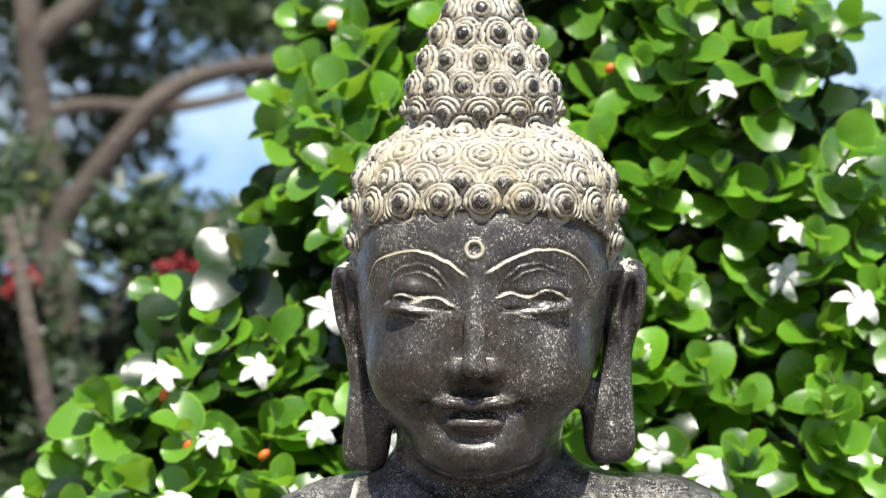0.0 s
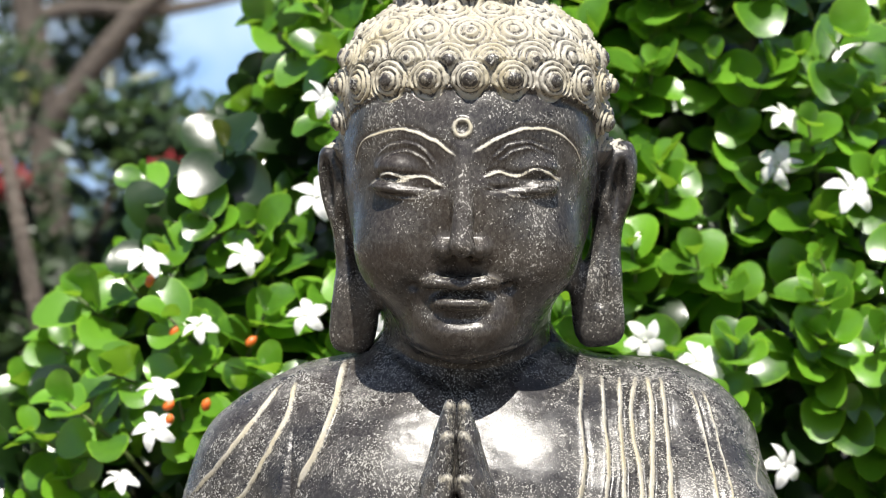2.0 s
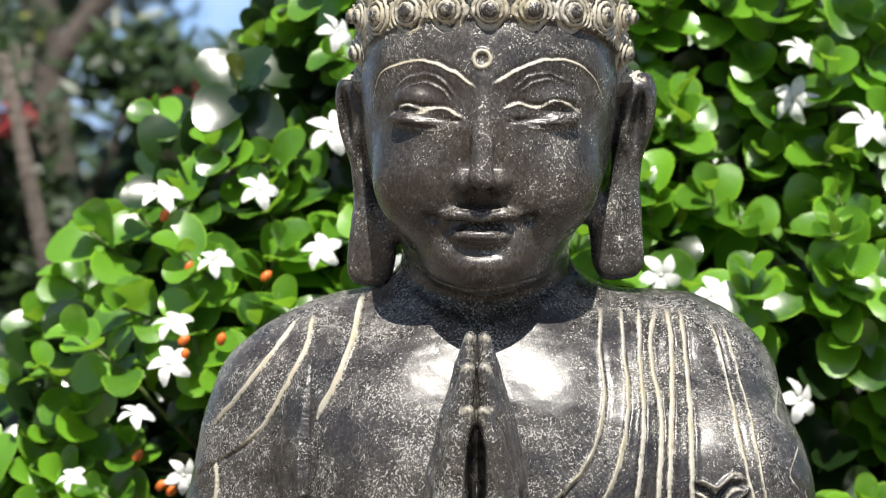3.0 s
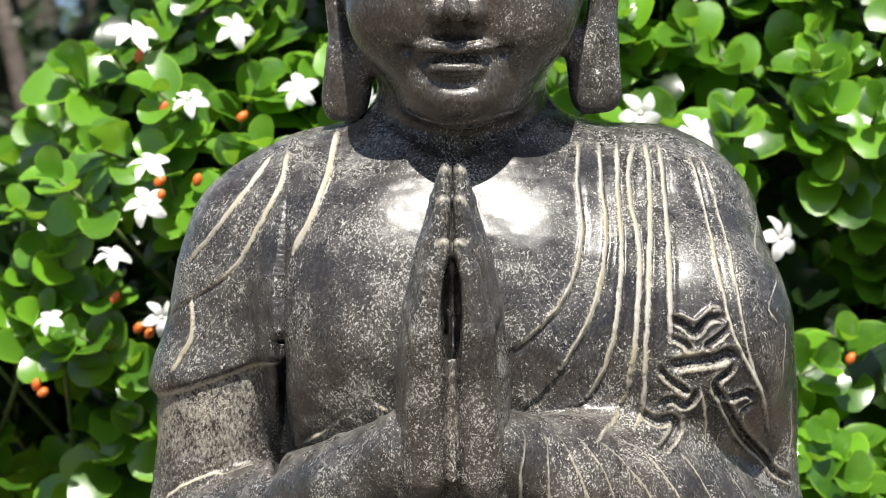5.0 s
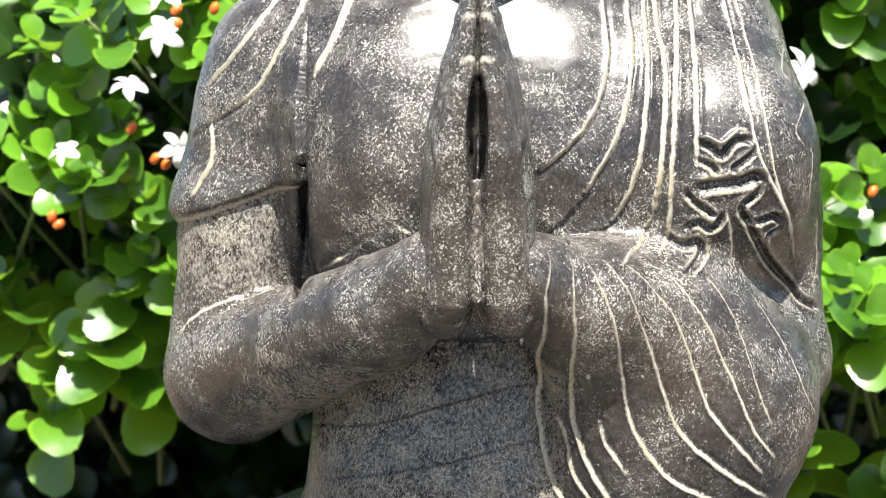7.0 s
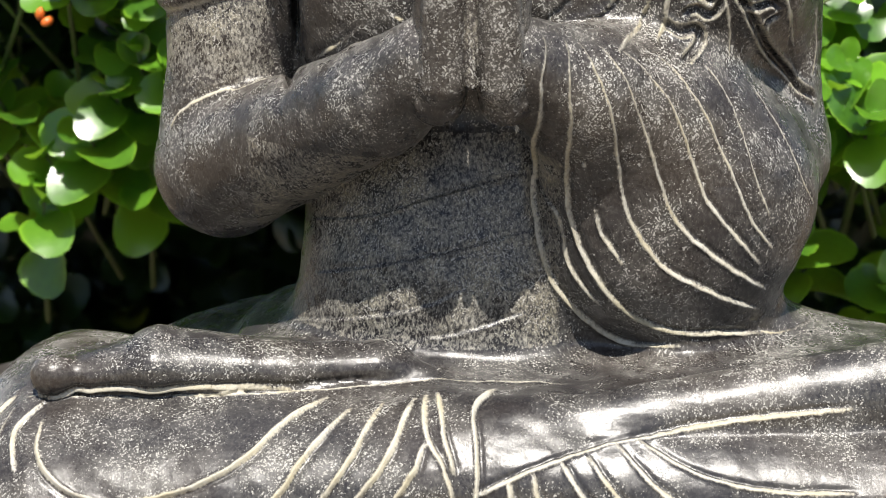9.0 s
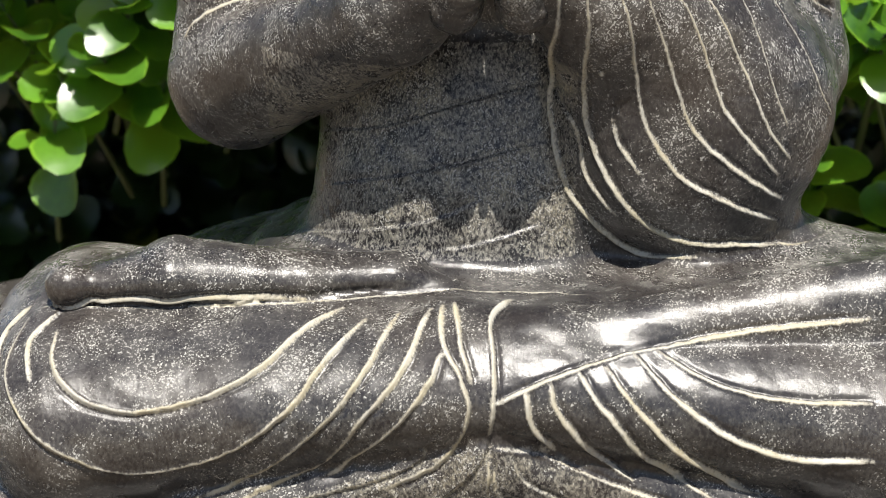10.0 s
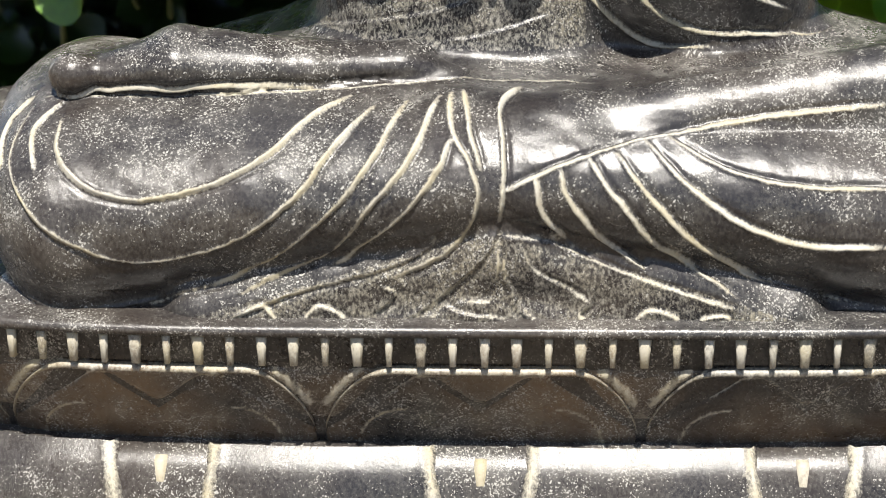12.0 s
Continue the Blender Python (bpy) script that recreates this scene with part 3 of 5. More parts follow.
def statue_head():
    s = Solid((-0.14, -0.16, 0.815), (0.16, 0.16, 1.22), 0.0017)
    s.ball((6, -3, 962), (88, 103, 111), 0.01)               # face
    s.ball((7, 20, 1000), (92, 104, 92), 0.012)              # skull
    s.ball((6, 2, 996), (87, 97, 76), 0.012, p=2.6)          # broad forehead
    for e in (-1, 1):
        s.ball((5 + 40 * e, -66, 922), (34, 31, 32), 0.03)   # cheeks
    s.ball((5, -84, 874), (27, 21, 21), 0.025)               # chin
    s.ball((5, -45, 866), (42, 42, 16), 0.03)                # under the chin
    s.limb((5, 14, 820), (5, 10, 905), 66, 54, 0.012)        # neck
    for e in (-1, 1):
        s.ball((5 + 38 * e, -112, 984), (31, 12, 15), 0.012, True, -8 * e)   # eye hollows
        s.ball((5 + 39 * e, -80, 982), (23, 16.5, 11), 0.003)                 # lids
        s.ball((5 + 38 * e, -86, 968), (26, 14, 5.5), 0.003, False, 4 * e)    # eyes, standing out over the cheeks
        s.ball((5 + 38 * e, -103, 970), (22, 6, 1.6), 0.003, True, 4 * e)     # lid slits
    s.limb((4, -97, 997), (3, -115, 932), 5.0, 8.5, 0.004)     # bridge and tip of the nose
    for e in (-1, 1):
        s.ball((3 + 11 * e, -102, 928), (7.5, 10, 7), 0.006)
        s.ball((3 + 8 * e, -114, 919), (4, 5, 3), 0.003, True)
    for e in (-1, 1):                                          # lips
        s.limb((2.5, -107, 905), (2.5 + 17 * e, -103, 905.5), 4.6, 4.2, 0.003)
        s.limb((2.5 + 17 * e, -103, 905.5), (2.5 + 32 * e, -91, 904), 4.2, 2.2, 0.003)
    s.ball((2.5, -98, 891), (20, 11, 6.0), 0.004)
    for e in (-1, 1):
        s.limb((2.5, -114, 898.6), (2.5 + 17 * e, -110, 899.4), 2.5, 2.4, 0.001, 2.0, True)
        s.limb((2.5 + 17 * e, -110, 899.4), (2.5 + 33 * e, -95, 901.5), 2.4, 2.0, 0.001, 2.0, True)
        s.ball((2.5 + 34 * e, -96, 902), (4, 5, 3.5), 0.006, True)
    s.ball((2.5, -114, 910), (3, 7, 5), 0.004, True)
    s.ball((3, -106, 880), (14, 5, 2.2), 0.009, True)
    s.ball((8, 15, 1030), (96, 107, 70), 0.002, above=(1035, -85, 0.42), p=2.5)   # cap of hair
    s.ball((8, 30, 1010), (96, 91, 90), 0.003, above=(985, -20, 0.2))
    s.limb((6, 12, 1112), (6, 12, 1162), 58, 33, 0.003)      # topknot
    for c, way in curls():
        s.ball(Vector(c) - way * (11.5 if c[2] < 1104 else 13.5), (13, 13, 13), 0.004)
    # long ears
    s.ball((-92, 14, 964), (11, 20, 28), 0.004, False, 8, None, 2.6)
    s.limb((-88, 16, 950), (-81, 12, 895), 8.5, 8.5, 0.006, 1.4)
    s.ball((-78, 6, 868), (17, 10, 27), 0.010, False, -6, None, 3.4)
    s.ball((111, 14, 967), (14, 20, 30), 0.004, False, -8, None, 2.6)
    s.limb((107, 16, 950), (101, 12, 895), 11, 11, 0.006, 1.3)
    s.ball((98, 6, 876), (19, 10, 29), 0.010, False, 6, None, 3.4)
    s.ball((112, -8, 960), (6, 15, 25), 0.004, True, -6)
    s.limb((105, -6, 935), (100, -6, 880), 3, 3, 0.004, 2.0, True)
    s.ball((-96, 0, 962), (4, 9, 20), 0.006, True, 6)
    v, q = finer_front(*s.mesh())
    n = normals(v, q)
    worn_lit = np.zeros(len(v))
    x, y, z = v[:, 0], v[:, 1], v[:, 2]
    hair = (z > 1.033 - 0.42 * (y + 0.085) + 0.002) & (np.abs(x - 0.008) < 0.1075) & (z > 0.985)
    hair &= ~((np.abs(x - 0.008) > 0.092) & (z < 1.0) & (y > -0.01))
    # each curl: arcs round a knob, the lower rows lying over the upper ones
    reach = 0.0172
    knobs = [(np.array(c) / 1000 + np.array(way) * 0.001 - np.array((0, 0, 0.003)), way) for c, way in curls()]
    m = np.flatnonzero(hair | ((z > 0.99) & (np.min([((v - k) ** 2).sum(1) for k, _ in knobs[:54]], 0) < 0.0150 ** 2)))
    rk, taken, far = np.full(len(m), 9.0), np.zeros(len(m), bool), np.full(len(m), 9.0)
    for k, _ in knobs:
        dk = np.sqrt(((v[m] - k) ** 2).sum(1))
        inside = (dk < reach) & ~taken
        rk[inside], taken = dk[inside], taken | inside
        far = np.minimum(far, dk)
    rk = np.where(taken, rk, far)
    rough = np.array([noise.noise((a * 230, b * 230, c_ * 230)) for a, b, c_ in v[m]])
    rk = rk + 0.0007 * rough
    shape = 0.0034 * np.clip(1 - rk / reach, 0, 1) + 0.0009 * np.cos(2 * math.pi * (rk - 0.0055) / 0.0040) * (rk > 0.0055) + 0.0006 * rough
    shape += 0.0018 * np.exp(-(rk / 0.0052) ** 4)
    lift = np.zeros(len(v))
    lift[m] = shape - 0.0022
    worn_lit[m] = np.clip(0.95 - 0.62 * np.exp(-(rk / 0.0056) ** 6) - 0.50 * (np.cos(2 * math.pi * (rk - 0.0055) / 0.0040) < -0.45) - 0.35 * np.clip(-rough, 0, 1), 0, 1)
    ring = np.sqrt((x - 0.003) ** 2 + (z - 1.010) ** 2)
    front = (y < -0.05) & (n[:, 1] < 0)
    lift += np.where(front, 0.0022 * np.exp(-((ring - 0.0055) / 0.0018) ** 2) - 0.001 * np.exp(-(ring / 0.003) ** 2), 0)
    worn_lit = np.maximum(worn_lit, np.where(front, np.exp(-((ring - 0.0055) / 0.0016) ** 2), 0))
    v = v + n * (lift + uneven(v, 0.013))[:, None]
    v, worn_lit = carve(v, normals(v, q), worn_lit, {"face": (-0.1, 0.9), "neck": (0.1, 0.25), "crease": (-0.1, 0.35)})
    return v, q, worn_lit


# ---- statue: body ----
def statue_body():
    s = Solid((-0.40, -0.33, 0.27), (0.42, 0.22, 0.87), 0.0024)
    s.ball((5, 22, 715), (125, 100, 150), 0.02)                       # trunk
    s.limb((-96, 18, 770), (133, 18, 773), 64, 65, 0.03, 1.15)       # shoulders
    s.limb((5, 14, 815), (5, 12, 870), 68, 58, 0.02)
    s.ball((6, -6, 690), (148, 106, 148), 0.03)                         # breast
    s.ball((-46, -30, 692), (80, 86, 110), 0.04)
    s.ball((58, -30, 694), (84, 87, 112), 0.04)
    s.limb((0, -46, 450), (2, 14, 640), 124, 106, 0.02, 0.80)           # belly
    s.ball((0, -30, 414), (165, 130, 30), 0.03)
    # right arm of the statue, bare below the short sleeve
    s.limb((-132, 14, 757), (-163, 4, 640), 58, 50, 0.015)
    s.limb((-163, 4, 640), (-175, -18, 535), 50, 52, 0.02)
    s.limb((-176, -22, 533), (-60, -150, 614), 50, 37, 0.006)
    s.limb((-60, -150, 614), (-24, -182, 648), 37, 30, 0.008)
    s.ball((-121, -84, 652), (3.2, 52, 50), 0.008, True, -2)
    # left arm, under the robe
    s.limb((157, 14, 764), (188, 4, 640), 60, 54, 0.015)
    s.limb((188, 4, 640), (198, -16, 545), 54, 54, 0.02)
    s.limb((198, -20, 545), (70, -150, 620), 54, 41, 0.010)
    s.limb((70, -150, 620), (28, -182, 648), 41, 30, 0.008)
    s.ball((150, -40, 694), (88, 84, 92), 0.03)
    # hanging sleeve
    s.ball((140, -74, 530), (99, 80, 92), 0.02)
    s.ball((142, -70, 478), (64, 74, 58), 0.03)
    s.limb((86, -126, 605), (96, -112, 502), 44, 46, 0.03)
    s.limb((130, -100, 590), (150, -85, 500), 52, 52, 0.03)
    s.limb((150, -70, 440), (290, -60, 405), 30, 16, 0.03, 1.8)
    # crossed legs
    s.ball((0, 25, 355), (270, 150, 66), 0.03)
    s.limb((-272, -140, 366), (-20, -200, 388), 70, 46, 0.02, 1.95)
    s.limb((-268, -206, 346), (-30, -232, 389), 60, 37, 0.02, 1.3)
    s.limb((290, -140, 366), (25, -200, 386), 72, 44, 0.02, 1.95)
    s.limb((300, -206, 344), (40, -232, 387), 62, 35, 0.02, 1.3)
    s.limb((40, -236, 402), (330, -198, 433), 31, 42, 0.006, 0.78)    # upper shin
    s.limb((-10, -230, 396), (40, -226, 400), 38, 34, 0.02)
    # foot lying on the thigh: heel, arch, ball and toes
    s.limb((-60, -176, 441), (-120, -184, 441), 13, 16, 0.004, 1.5)
    s.limb((-60, -176, 440), (-22, -182, 434), 12, 5, 0.010, 1.4)
    s.limb((-120, -184, 441), (-205, -190, 447), 16, 21, 0.006, 1.5)
    s.limb((-205, -190, 447), (-246, -194, 440), 20, 14, 0.006, 1.5)
    s.ball((-50, -172, 440), (14, 20, 11), 0.006)
    for k in range(5):
        s.limb((-244 + 2 * k, -202 + 9 * k, 440), (-266 + 5 * k, -205 + 9 * k, 443 + 1.0 * k), 10 - 0.8 * k, 9 - 0.9 * k, 0.003)
    s.ball((-272, -204, 441), (16, 15, 15), 0.004)
    # robe fanned out in front of the shins
    s.limb((0, -250, 350), (-10, -264, 306), 24, 20, 0.02)
    s.limb((-190, -260, 300), (190, -260, 300), 19, 19, 0.016, 1.2)
    s.limb((-330, -240, 292), (340, -240, 292), 18, 18, 0.014, 1.8)
    s.limb((-150, -240, 312), (150, -240, 312), 24, 24, 0.012, 1.3)
    s.limb((0, -256, 344), (-185, -264, 304), 27, 16, 0.012)
    s.limb((0, -256, 344), (185, -264, 304), 27, 16, 0.012)
    v, q = finer_front(*s.mesh())
    n = normals(v, q)
    worn_lit = np.zeros(len(v))
    v = v + n * uneven(v, 0.020)[:, None]
    # hem of the short sleeve: the cloth stands proud of the arm
    hem = -0.21, 0.648
    edge = v[:, 2] - (hem[1] + 0.41 * (v[:, 0] - hem[0]))
    arm = (v[:, 0] < -0.118) & (v[:, 2] > 0.60) & (v[:, 2] < 0.80) & (v[:, 1] < 0.08)
    v = v + n * np.where(arm, 0.008 / (1 + np.exp(-edge / 0.0012)) * np.clip((0.80 - v[:, 2]) / 0.06, 0, 1), 0)[:, None]
    worn_lit = np.where(arm, 0.8 * np.exp(-((edge + 0.001) / 0.002) ** 2), worn_lit)
    # collar: the robe stands proud round the neck opening
    x, z = v[:, 0], v[:, 2]
    collar = z - (0.822 + 0.45 * np.abs(x - 0.002) ** 1.0)
    top = (np.abs(x) < 0.09) & (v[:, 1] < 0.0) & (v[:, 1] > -0.16) & (z > 0.79)
    v = v - n * np.where(top, 0.004 / (1 + np.exp(-collar / 0.0014)), 0)[:, None]
    v, worn_lit = carve(v, n, worn_lit, {"chest": (0.3, 1.0), "sleeve": (0.3, 0.85), "ornament": (0.3, 0.8), "cut": (0.3, 0.62), "waist": (0.2, 0.35), "lap": (0.4, 1.0)})
    # deposit left where the stone was worked rough: the upper arm below the hem, the waist, the fan of the robe
    x, y, z = v.T
    patch = (x < -0.12) & (y < 0.02) & (z > 0.54) & (z < 0.648 + 0.36 * (x + 0.21))
    worn_lit = np.maximum(worn_lit, np.where(patch, 0.40 * np.clip((z - 0.565) / 0.05, 0, 1) * np.clip((-0.128 - x) / 0.02, 0, 1) * np.clip((y + 0.075) / 0.02, 0, 1), 0))
    worn_lit = np.maximum(worn_lit, np.where((x > -0.15) & (x < 0.06) & (y < -0.02) & (y > -0.17) & (z > 0.44) & (z < 0.58), 0.36, 0))
    worn_lit = np.maximum(worn_lit, np.where((z < 0.362 - 0.30 * np.abs(x)) & (np.abs(x) < 0.20) & (y < -0.24), 0.33, 0))
    return v, q, worn_lit


def statue_hands():
    """Hands palm to palm, three steps of fingertips one behind another, a narrow opening between the thumbs."""
    s = Solid((-0.075, -0.270, 0.600), (0.080, -0.120, 0.860), 0.0014)
    for e in (-1, 1):
        for (z0, o0, r0), (z1, o1, r1) in zip(((625, 22, 19), (665, 20, 18), (705, 19, 18), (745, 16.5, 16), (782, 12.0, 12.2), (815, 7.4, 7.2)),
                                              ((665, 20, 18), (705, 19, 18), (745, 16.5, 16), (782, 12.0, 12.2), (815, 7.4, 7.2), (835, 4.6, 4.0))):
            s.limb((2 + o0 * e, -184, z0), (2 + o1 * e, -184, z1), r0, r1, 0.002, 1.5)
        s.limb((2 + 16.0 * e, -200, 742), (2 + 10.5 * e, -203, 790), 14, 9.0, 0.0015, 1.2)
        s.limb((2 + 10.5 * e, -203, 790), (2 + 5.2 * e, -204, 818), 9.0, 4.2, 0.0015, 1.2)
        s.limb((2 + 18.0 * e, -206, 640), (2 + 15.0 * e, -216, 735), 16, 12.5, 0.004)
        s.limb((2 + 15.0 * e, -216, 735), (2 + 10.0 * e, -218, 775), 12.5, 8, 0.002)
        s.limb((2 + 10.0 * e, -218, 775), (2 + 4.8 * e, -219, 793), 8, 4.2, 0.0015)
    s.ball((2, -232, 748), (6.5, 46, 37), 0.002, True)                   # opening between the thumbs
    s.limb((2, -212, 716), (2, -217, 640), 1.8, 3.6, 0.002)             # ridge where the palms meet
    for z, y in ((795, -228), (820, -216), (837, -200)):
        s.ball((2, y, z), (1.3, 14, 9), 0.0015, True)
    v, q = finer_front(*s.mesh())
    n = normals(v, q)
    v = v + n * uneven(v, 0.012)[:, None]
    x, y, z = v.T
    worn_lit = np.zeros(len(v))
    for cz, cy in ((0.793, -0.212), (0.818, -0.198), (0.834, -0.12)):
        d = z - (cz + 0.002 - 0.35 * np.abs(np.abs(x - 0.002) - 0.005))
        worn_lit = np.maximum(worn_lit, np.where((np.abs(x - 0.002) < 0.011) & (y < cy), 0.55 * np.exp(-(d / 0.0030) ** 2), 0))
    worn_lit = np.maximum(worn_lit, np.where((np.abs(x - 0.002) < 0.0045) & (y < -0.200) & (z < 0.716), 0.27, 0))
    worn_lit = np.maximum(worn_lit, np.where((np.abs(x - 0.002) < 0.006) & (y < -0.19) & (z > 0.786), 0.3, 0))
    return v, q, worn_lit


hv, hq, hw = statue_head()
bv, bq, bw = statue_body()
pv, pq, pw = statue_hands()
sv, sq, sw = np.concatenate([bv, hv, pv]), np.concatenate([bq, hq + len(bv), pq + len(bv) + len(hv)]), np.concatenate([bw, hw, pw])
# the pale pecks are thickest where dust settles and thinnest on the polished undersides
worked = np.concatenate([np.where(bv[:, 2] > 0.45, 0.38, -0.35), np.full(len(hv), -0.30), np.full(len(pv), 0.40)])
statue = stone_mesh("statue", sv, sq, sw, np.clip(worked + 0.8 * normals(sv, sq)[:, 2], -0.7, 0.8), STONE)
tagged(statue, "dark carved stone seated figure with pressed palms on a lotus pedestal", "statue")


# ---- lotus pedestal ----
def outline(u, a, b, p=4.6):
    """A point on the rounded-oblong plan at the angle u, for half-axes a, b."""
    c, s = math.cos(u), math.sin(u)
    return a * math.copysign(abs(c) ** (2 / p), c), b * math.copysign(abs(s) ** (2 / p), s)


def ring_solid(name, profile, parent, a, b, cy, count=220, wave=None, label=""):
    """A closed ring body from a profile of (inset, z); wave(k, count, i) moves a point outwards."""
    vs, fs, worn_lit = [], [], []
    for i, (inset, z) in enumerate(profile):
        for k in range(count):
            x, y = outline(2 * math.pi * k / count, a - inset, b - inset)
            vs.append((x, y + cy, z))
    for i in range(len(profile) - 1):
        for k in range(count):
            j = (k + 1) % count
            fs.append((i * count + k, i * count + j, (i + 1) * count + j, (i + 1) * count + k))
    fs.append(tuple(range(count))[::-1])
    fs.append(tuple((len(profile) - 1) * count + k for k in range(count)))
    return link(name, vs, fs, STONE, parent, label)


PED_A, PED_B, PED_Y = 0.450, 0.270, -0.032
pedestal = tagged(new("lotus_pedestal"), "dark carved stone double lotus pedestal under the seated statue", "pedestal")
ring_solid("plinth", [(0.02, 0.02), (0.0, 0.03), (0.0, 0.085), (0.012, 0.095), (0.03, 0.098)], pedestal, PED_A + 0.02, PED_B + 0.02, PED_Y)
ring_solid("upper_tier", [(0.047, 0.200), (0.042, 0.212), (0.031, 0.232), (0.021, 0.252), (0.015, 0.268), (0.014, 0.276), (0.009, 0.278), (0.008, 0.296),
                          (0.003, 0.298), (0.002, 0.302), (0.006, 0.305), (0.10, 0.305)], pedestal, PED_A, PED_B, PED_Y)
ring_solid("lower_tier", [(0.0, 0.095), (0.004, 0.11), (0.008, 0.14), (0.014, 0.17), (0.024, 0.195), (0.038, 0.206), (0.09, 0.208)], pedestal, PED_A, PED_B, PED_Y)


def plan_point(s, inset):
    """A point and outward direction on the front of the plan, s metres along from the middle."""
    n = 400
    pts = [outline(-math.pi / 2 + math.pi * 2 * k / n, PED_A - inset, PED_B - inset) for k in range(-n // 2, n // 2 + 1)]
    mid, run = n // 2, 0.0
    step = 1 if s >= 0 else -1
    i = mid
    while 0 < i < n:
        d = math.dist(pts[i], pts[i + step])
        if run + d >= abs(s):
            break
        run, i = run + d, i + step
    f = (abs(s) - run) / max(d, 1e-9)
    x, y = (pts[i][k] + (pts[i + step][k] - pts[i][k]) * f for k in (0, 1))
    tx, ty = ((pts[i + step][k] - pts[i][k]) * step for k in (0, 1))
    ln = math.hypot(tx, ty)
    return Vector((x, y + PED_Y, 0)), Vector((ty / ln, -tx / ln, 0))


def worn_mesh(name, vs, fs, worn_lit, parent, mat=None):
    ob = link(name, vs, fs, mat or BASE_STONE, parent)
    at = ob.data.attributes.new("worn_lit", "FLOAT", "POINT")
    at.data.foreach_set("value", worn_lit)
    return ob


def upper_inset(z):
    zs = [0.200, 0.212, 0.232, 0.252, 0.268, 0.276]
    return float(np.interp(z, zs, [0.047, 0.042, 0.031, 0.021, 0.015, 0.014]))


def petal(s0, width, parent):
    """One broad lotus petal on the upper tier: flat top, sides sweeping down to the cusps, raised rim, hollow inside."""
    nu, nv = 81, 34
    vs, fs, worn_lit = [], [], []
    for j in range(nv):
        for i in range(nu):
            u = -1 + 2 * i / (nu - 1)
            drop = max(0.0, (abs(u) - 0.56) / 0.44) ** 0.8
            top = 0.275 - 0.070 * (1 - math.sqrt(max(0.0, 1 - drop * drop)))
            z = 0.203 + (top - 0.203) * j / (nv - 1)
            p, o = plan_point(s0 + u * width / 2 * 0.985, upper_inset(z))
            rim = min(1.0, max((top - z) / 0.006, 0.0))
            edge = math.exp(-((top - z - 0.0030) / 0.0034) ** 2)
            scallop = 0.243 + 0.024 * math.sin(min(1.0, abs(u) / 0.36) * math.pi / 2) ** 1.5
            hollow = (1 / (1 + math.exp((z - scallop) / 0.0010)) - 0.75 / (1 + math.exp((z - (0.270 - 0.085 * (abs(u) - 0.36))) / 0.0010)) * (abs(u) > 0.36)) if abs(u) < 0.98 else 0.0
            if abs(u) < 0.36:
                hollow -= 0.6 / (1 + math.exp((z - 0.268 + 0.09 * (0.36 - abs(u))) / 0.0010)) * hollow
            ring = math.hypot((abs(u) - 0.47) * width / 2, z - 0.207) - 0.031
            inner = math.exp(-(ring / 0.0013) ** 2) if abs(u) > 0.45 else 0.0
            out = 0.0035 * rim + 0.0040 * edge - 0.0060 * hollow * rim + 0.0018 * inner
            if j == nv - 1 or i in (0, nu - 1):
                out = -0.003
            vs.append(p + o * out + Vector((0, 0, z)))
            seam = math.exp(-((z - scallop) / 0.0013) ** 2) if abs(u) < 0.36 else math.exp(-((z - (0.270 - 0.085 * (abs(u) - 0.36))) / 0.0013) ** 2) * (abs(u) < 0.62)
            worn_lit.append(min(1.0, edge * 0.68 + 0.8 * inner + 0.75 * seam))
    for j in range(nv - 1):
        for i in range(nu - 1):
            a = j * nu + i
            fs.append((a, a + 1, a + nu + 1, a + nu))
    return worn_mesh("petal", vs, fs, worn_lit, parent)


def block(name, c, o, half, parent, worn_lit, taper=1.0):
    """A small bevelled bar standing out of the rim at c, facing o."""
    t = Vector((-o.y, o.x, 0))
    vs, fs = [], []
    for d, k in ((-0.002, 1.0), (half[1] * 0.6, 1.0), (half[1], 0.6)):
        for sx, sz in ((-1, -1), (1, -1), (1, 1), (-1, 1)):
            vs.append(c + o * d + t * (sx * half[0] * k * (taper if sz > 0 else 1)) + Vector((0, 0, sz * half[2] * (1 - 0.15 * (1 - k)))))
    for r in (0, 4):
        for k in range(4):
            fs.append((r + k, r + (k + 1) % 4, r + 4 + (k + 1) % 4, r + 4 + k))
    fs.append((8, 9, 10, 11))
    return worn_mesh(name, vs, fs, [worn_lit] * 12, parent)


def back_petal(s0, parent):
    """The tip of a petal behind, showing in the gap between two front ones, with a pale edge."""
    nu, nv = 17, 12
    vs, fs, worn_lit = [], [], []
    for j in range(nv):
        f = j / (nv - 1)
        z = 0.226 + 0.048 * f
        half = 0.004 + 0.040 * f ** 0.75
        for i in range(nu):
            u = -1 + 2 * i / (nu - 1)
            p, o = plan_point(s0 + u * half, upper_inset(z))
            line = math.exp(-((abs(u) - 0.62 * f - 0.05) / 0.10) ** 2) if f > 0.35 else 0.0
            out = 0.0012 + 0.0022 * line - 0.0015 * (1 - abs(u)) * f
            vs.append(p + o * (out if 0 < j < nv - 1 else -0.002) + Vector((0, 0, z)))
            worn_lit.append(0.9 * line + 0.35 * (1 - f))
    for j in range(nv - 1):
        for i in range(nu - 1):
            a = j * nu + i
            fs.append((a, a + 1, a + nu + 1, a + nu))
    return worn_mesh("back_petal", vs, fs, worn_lit, parent)


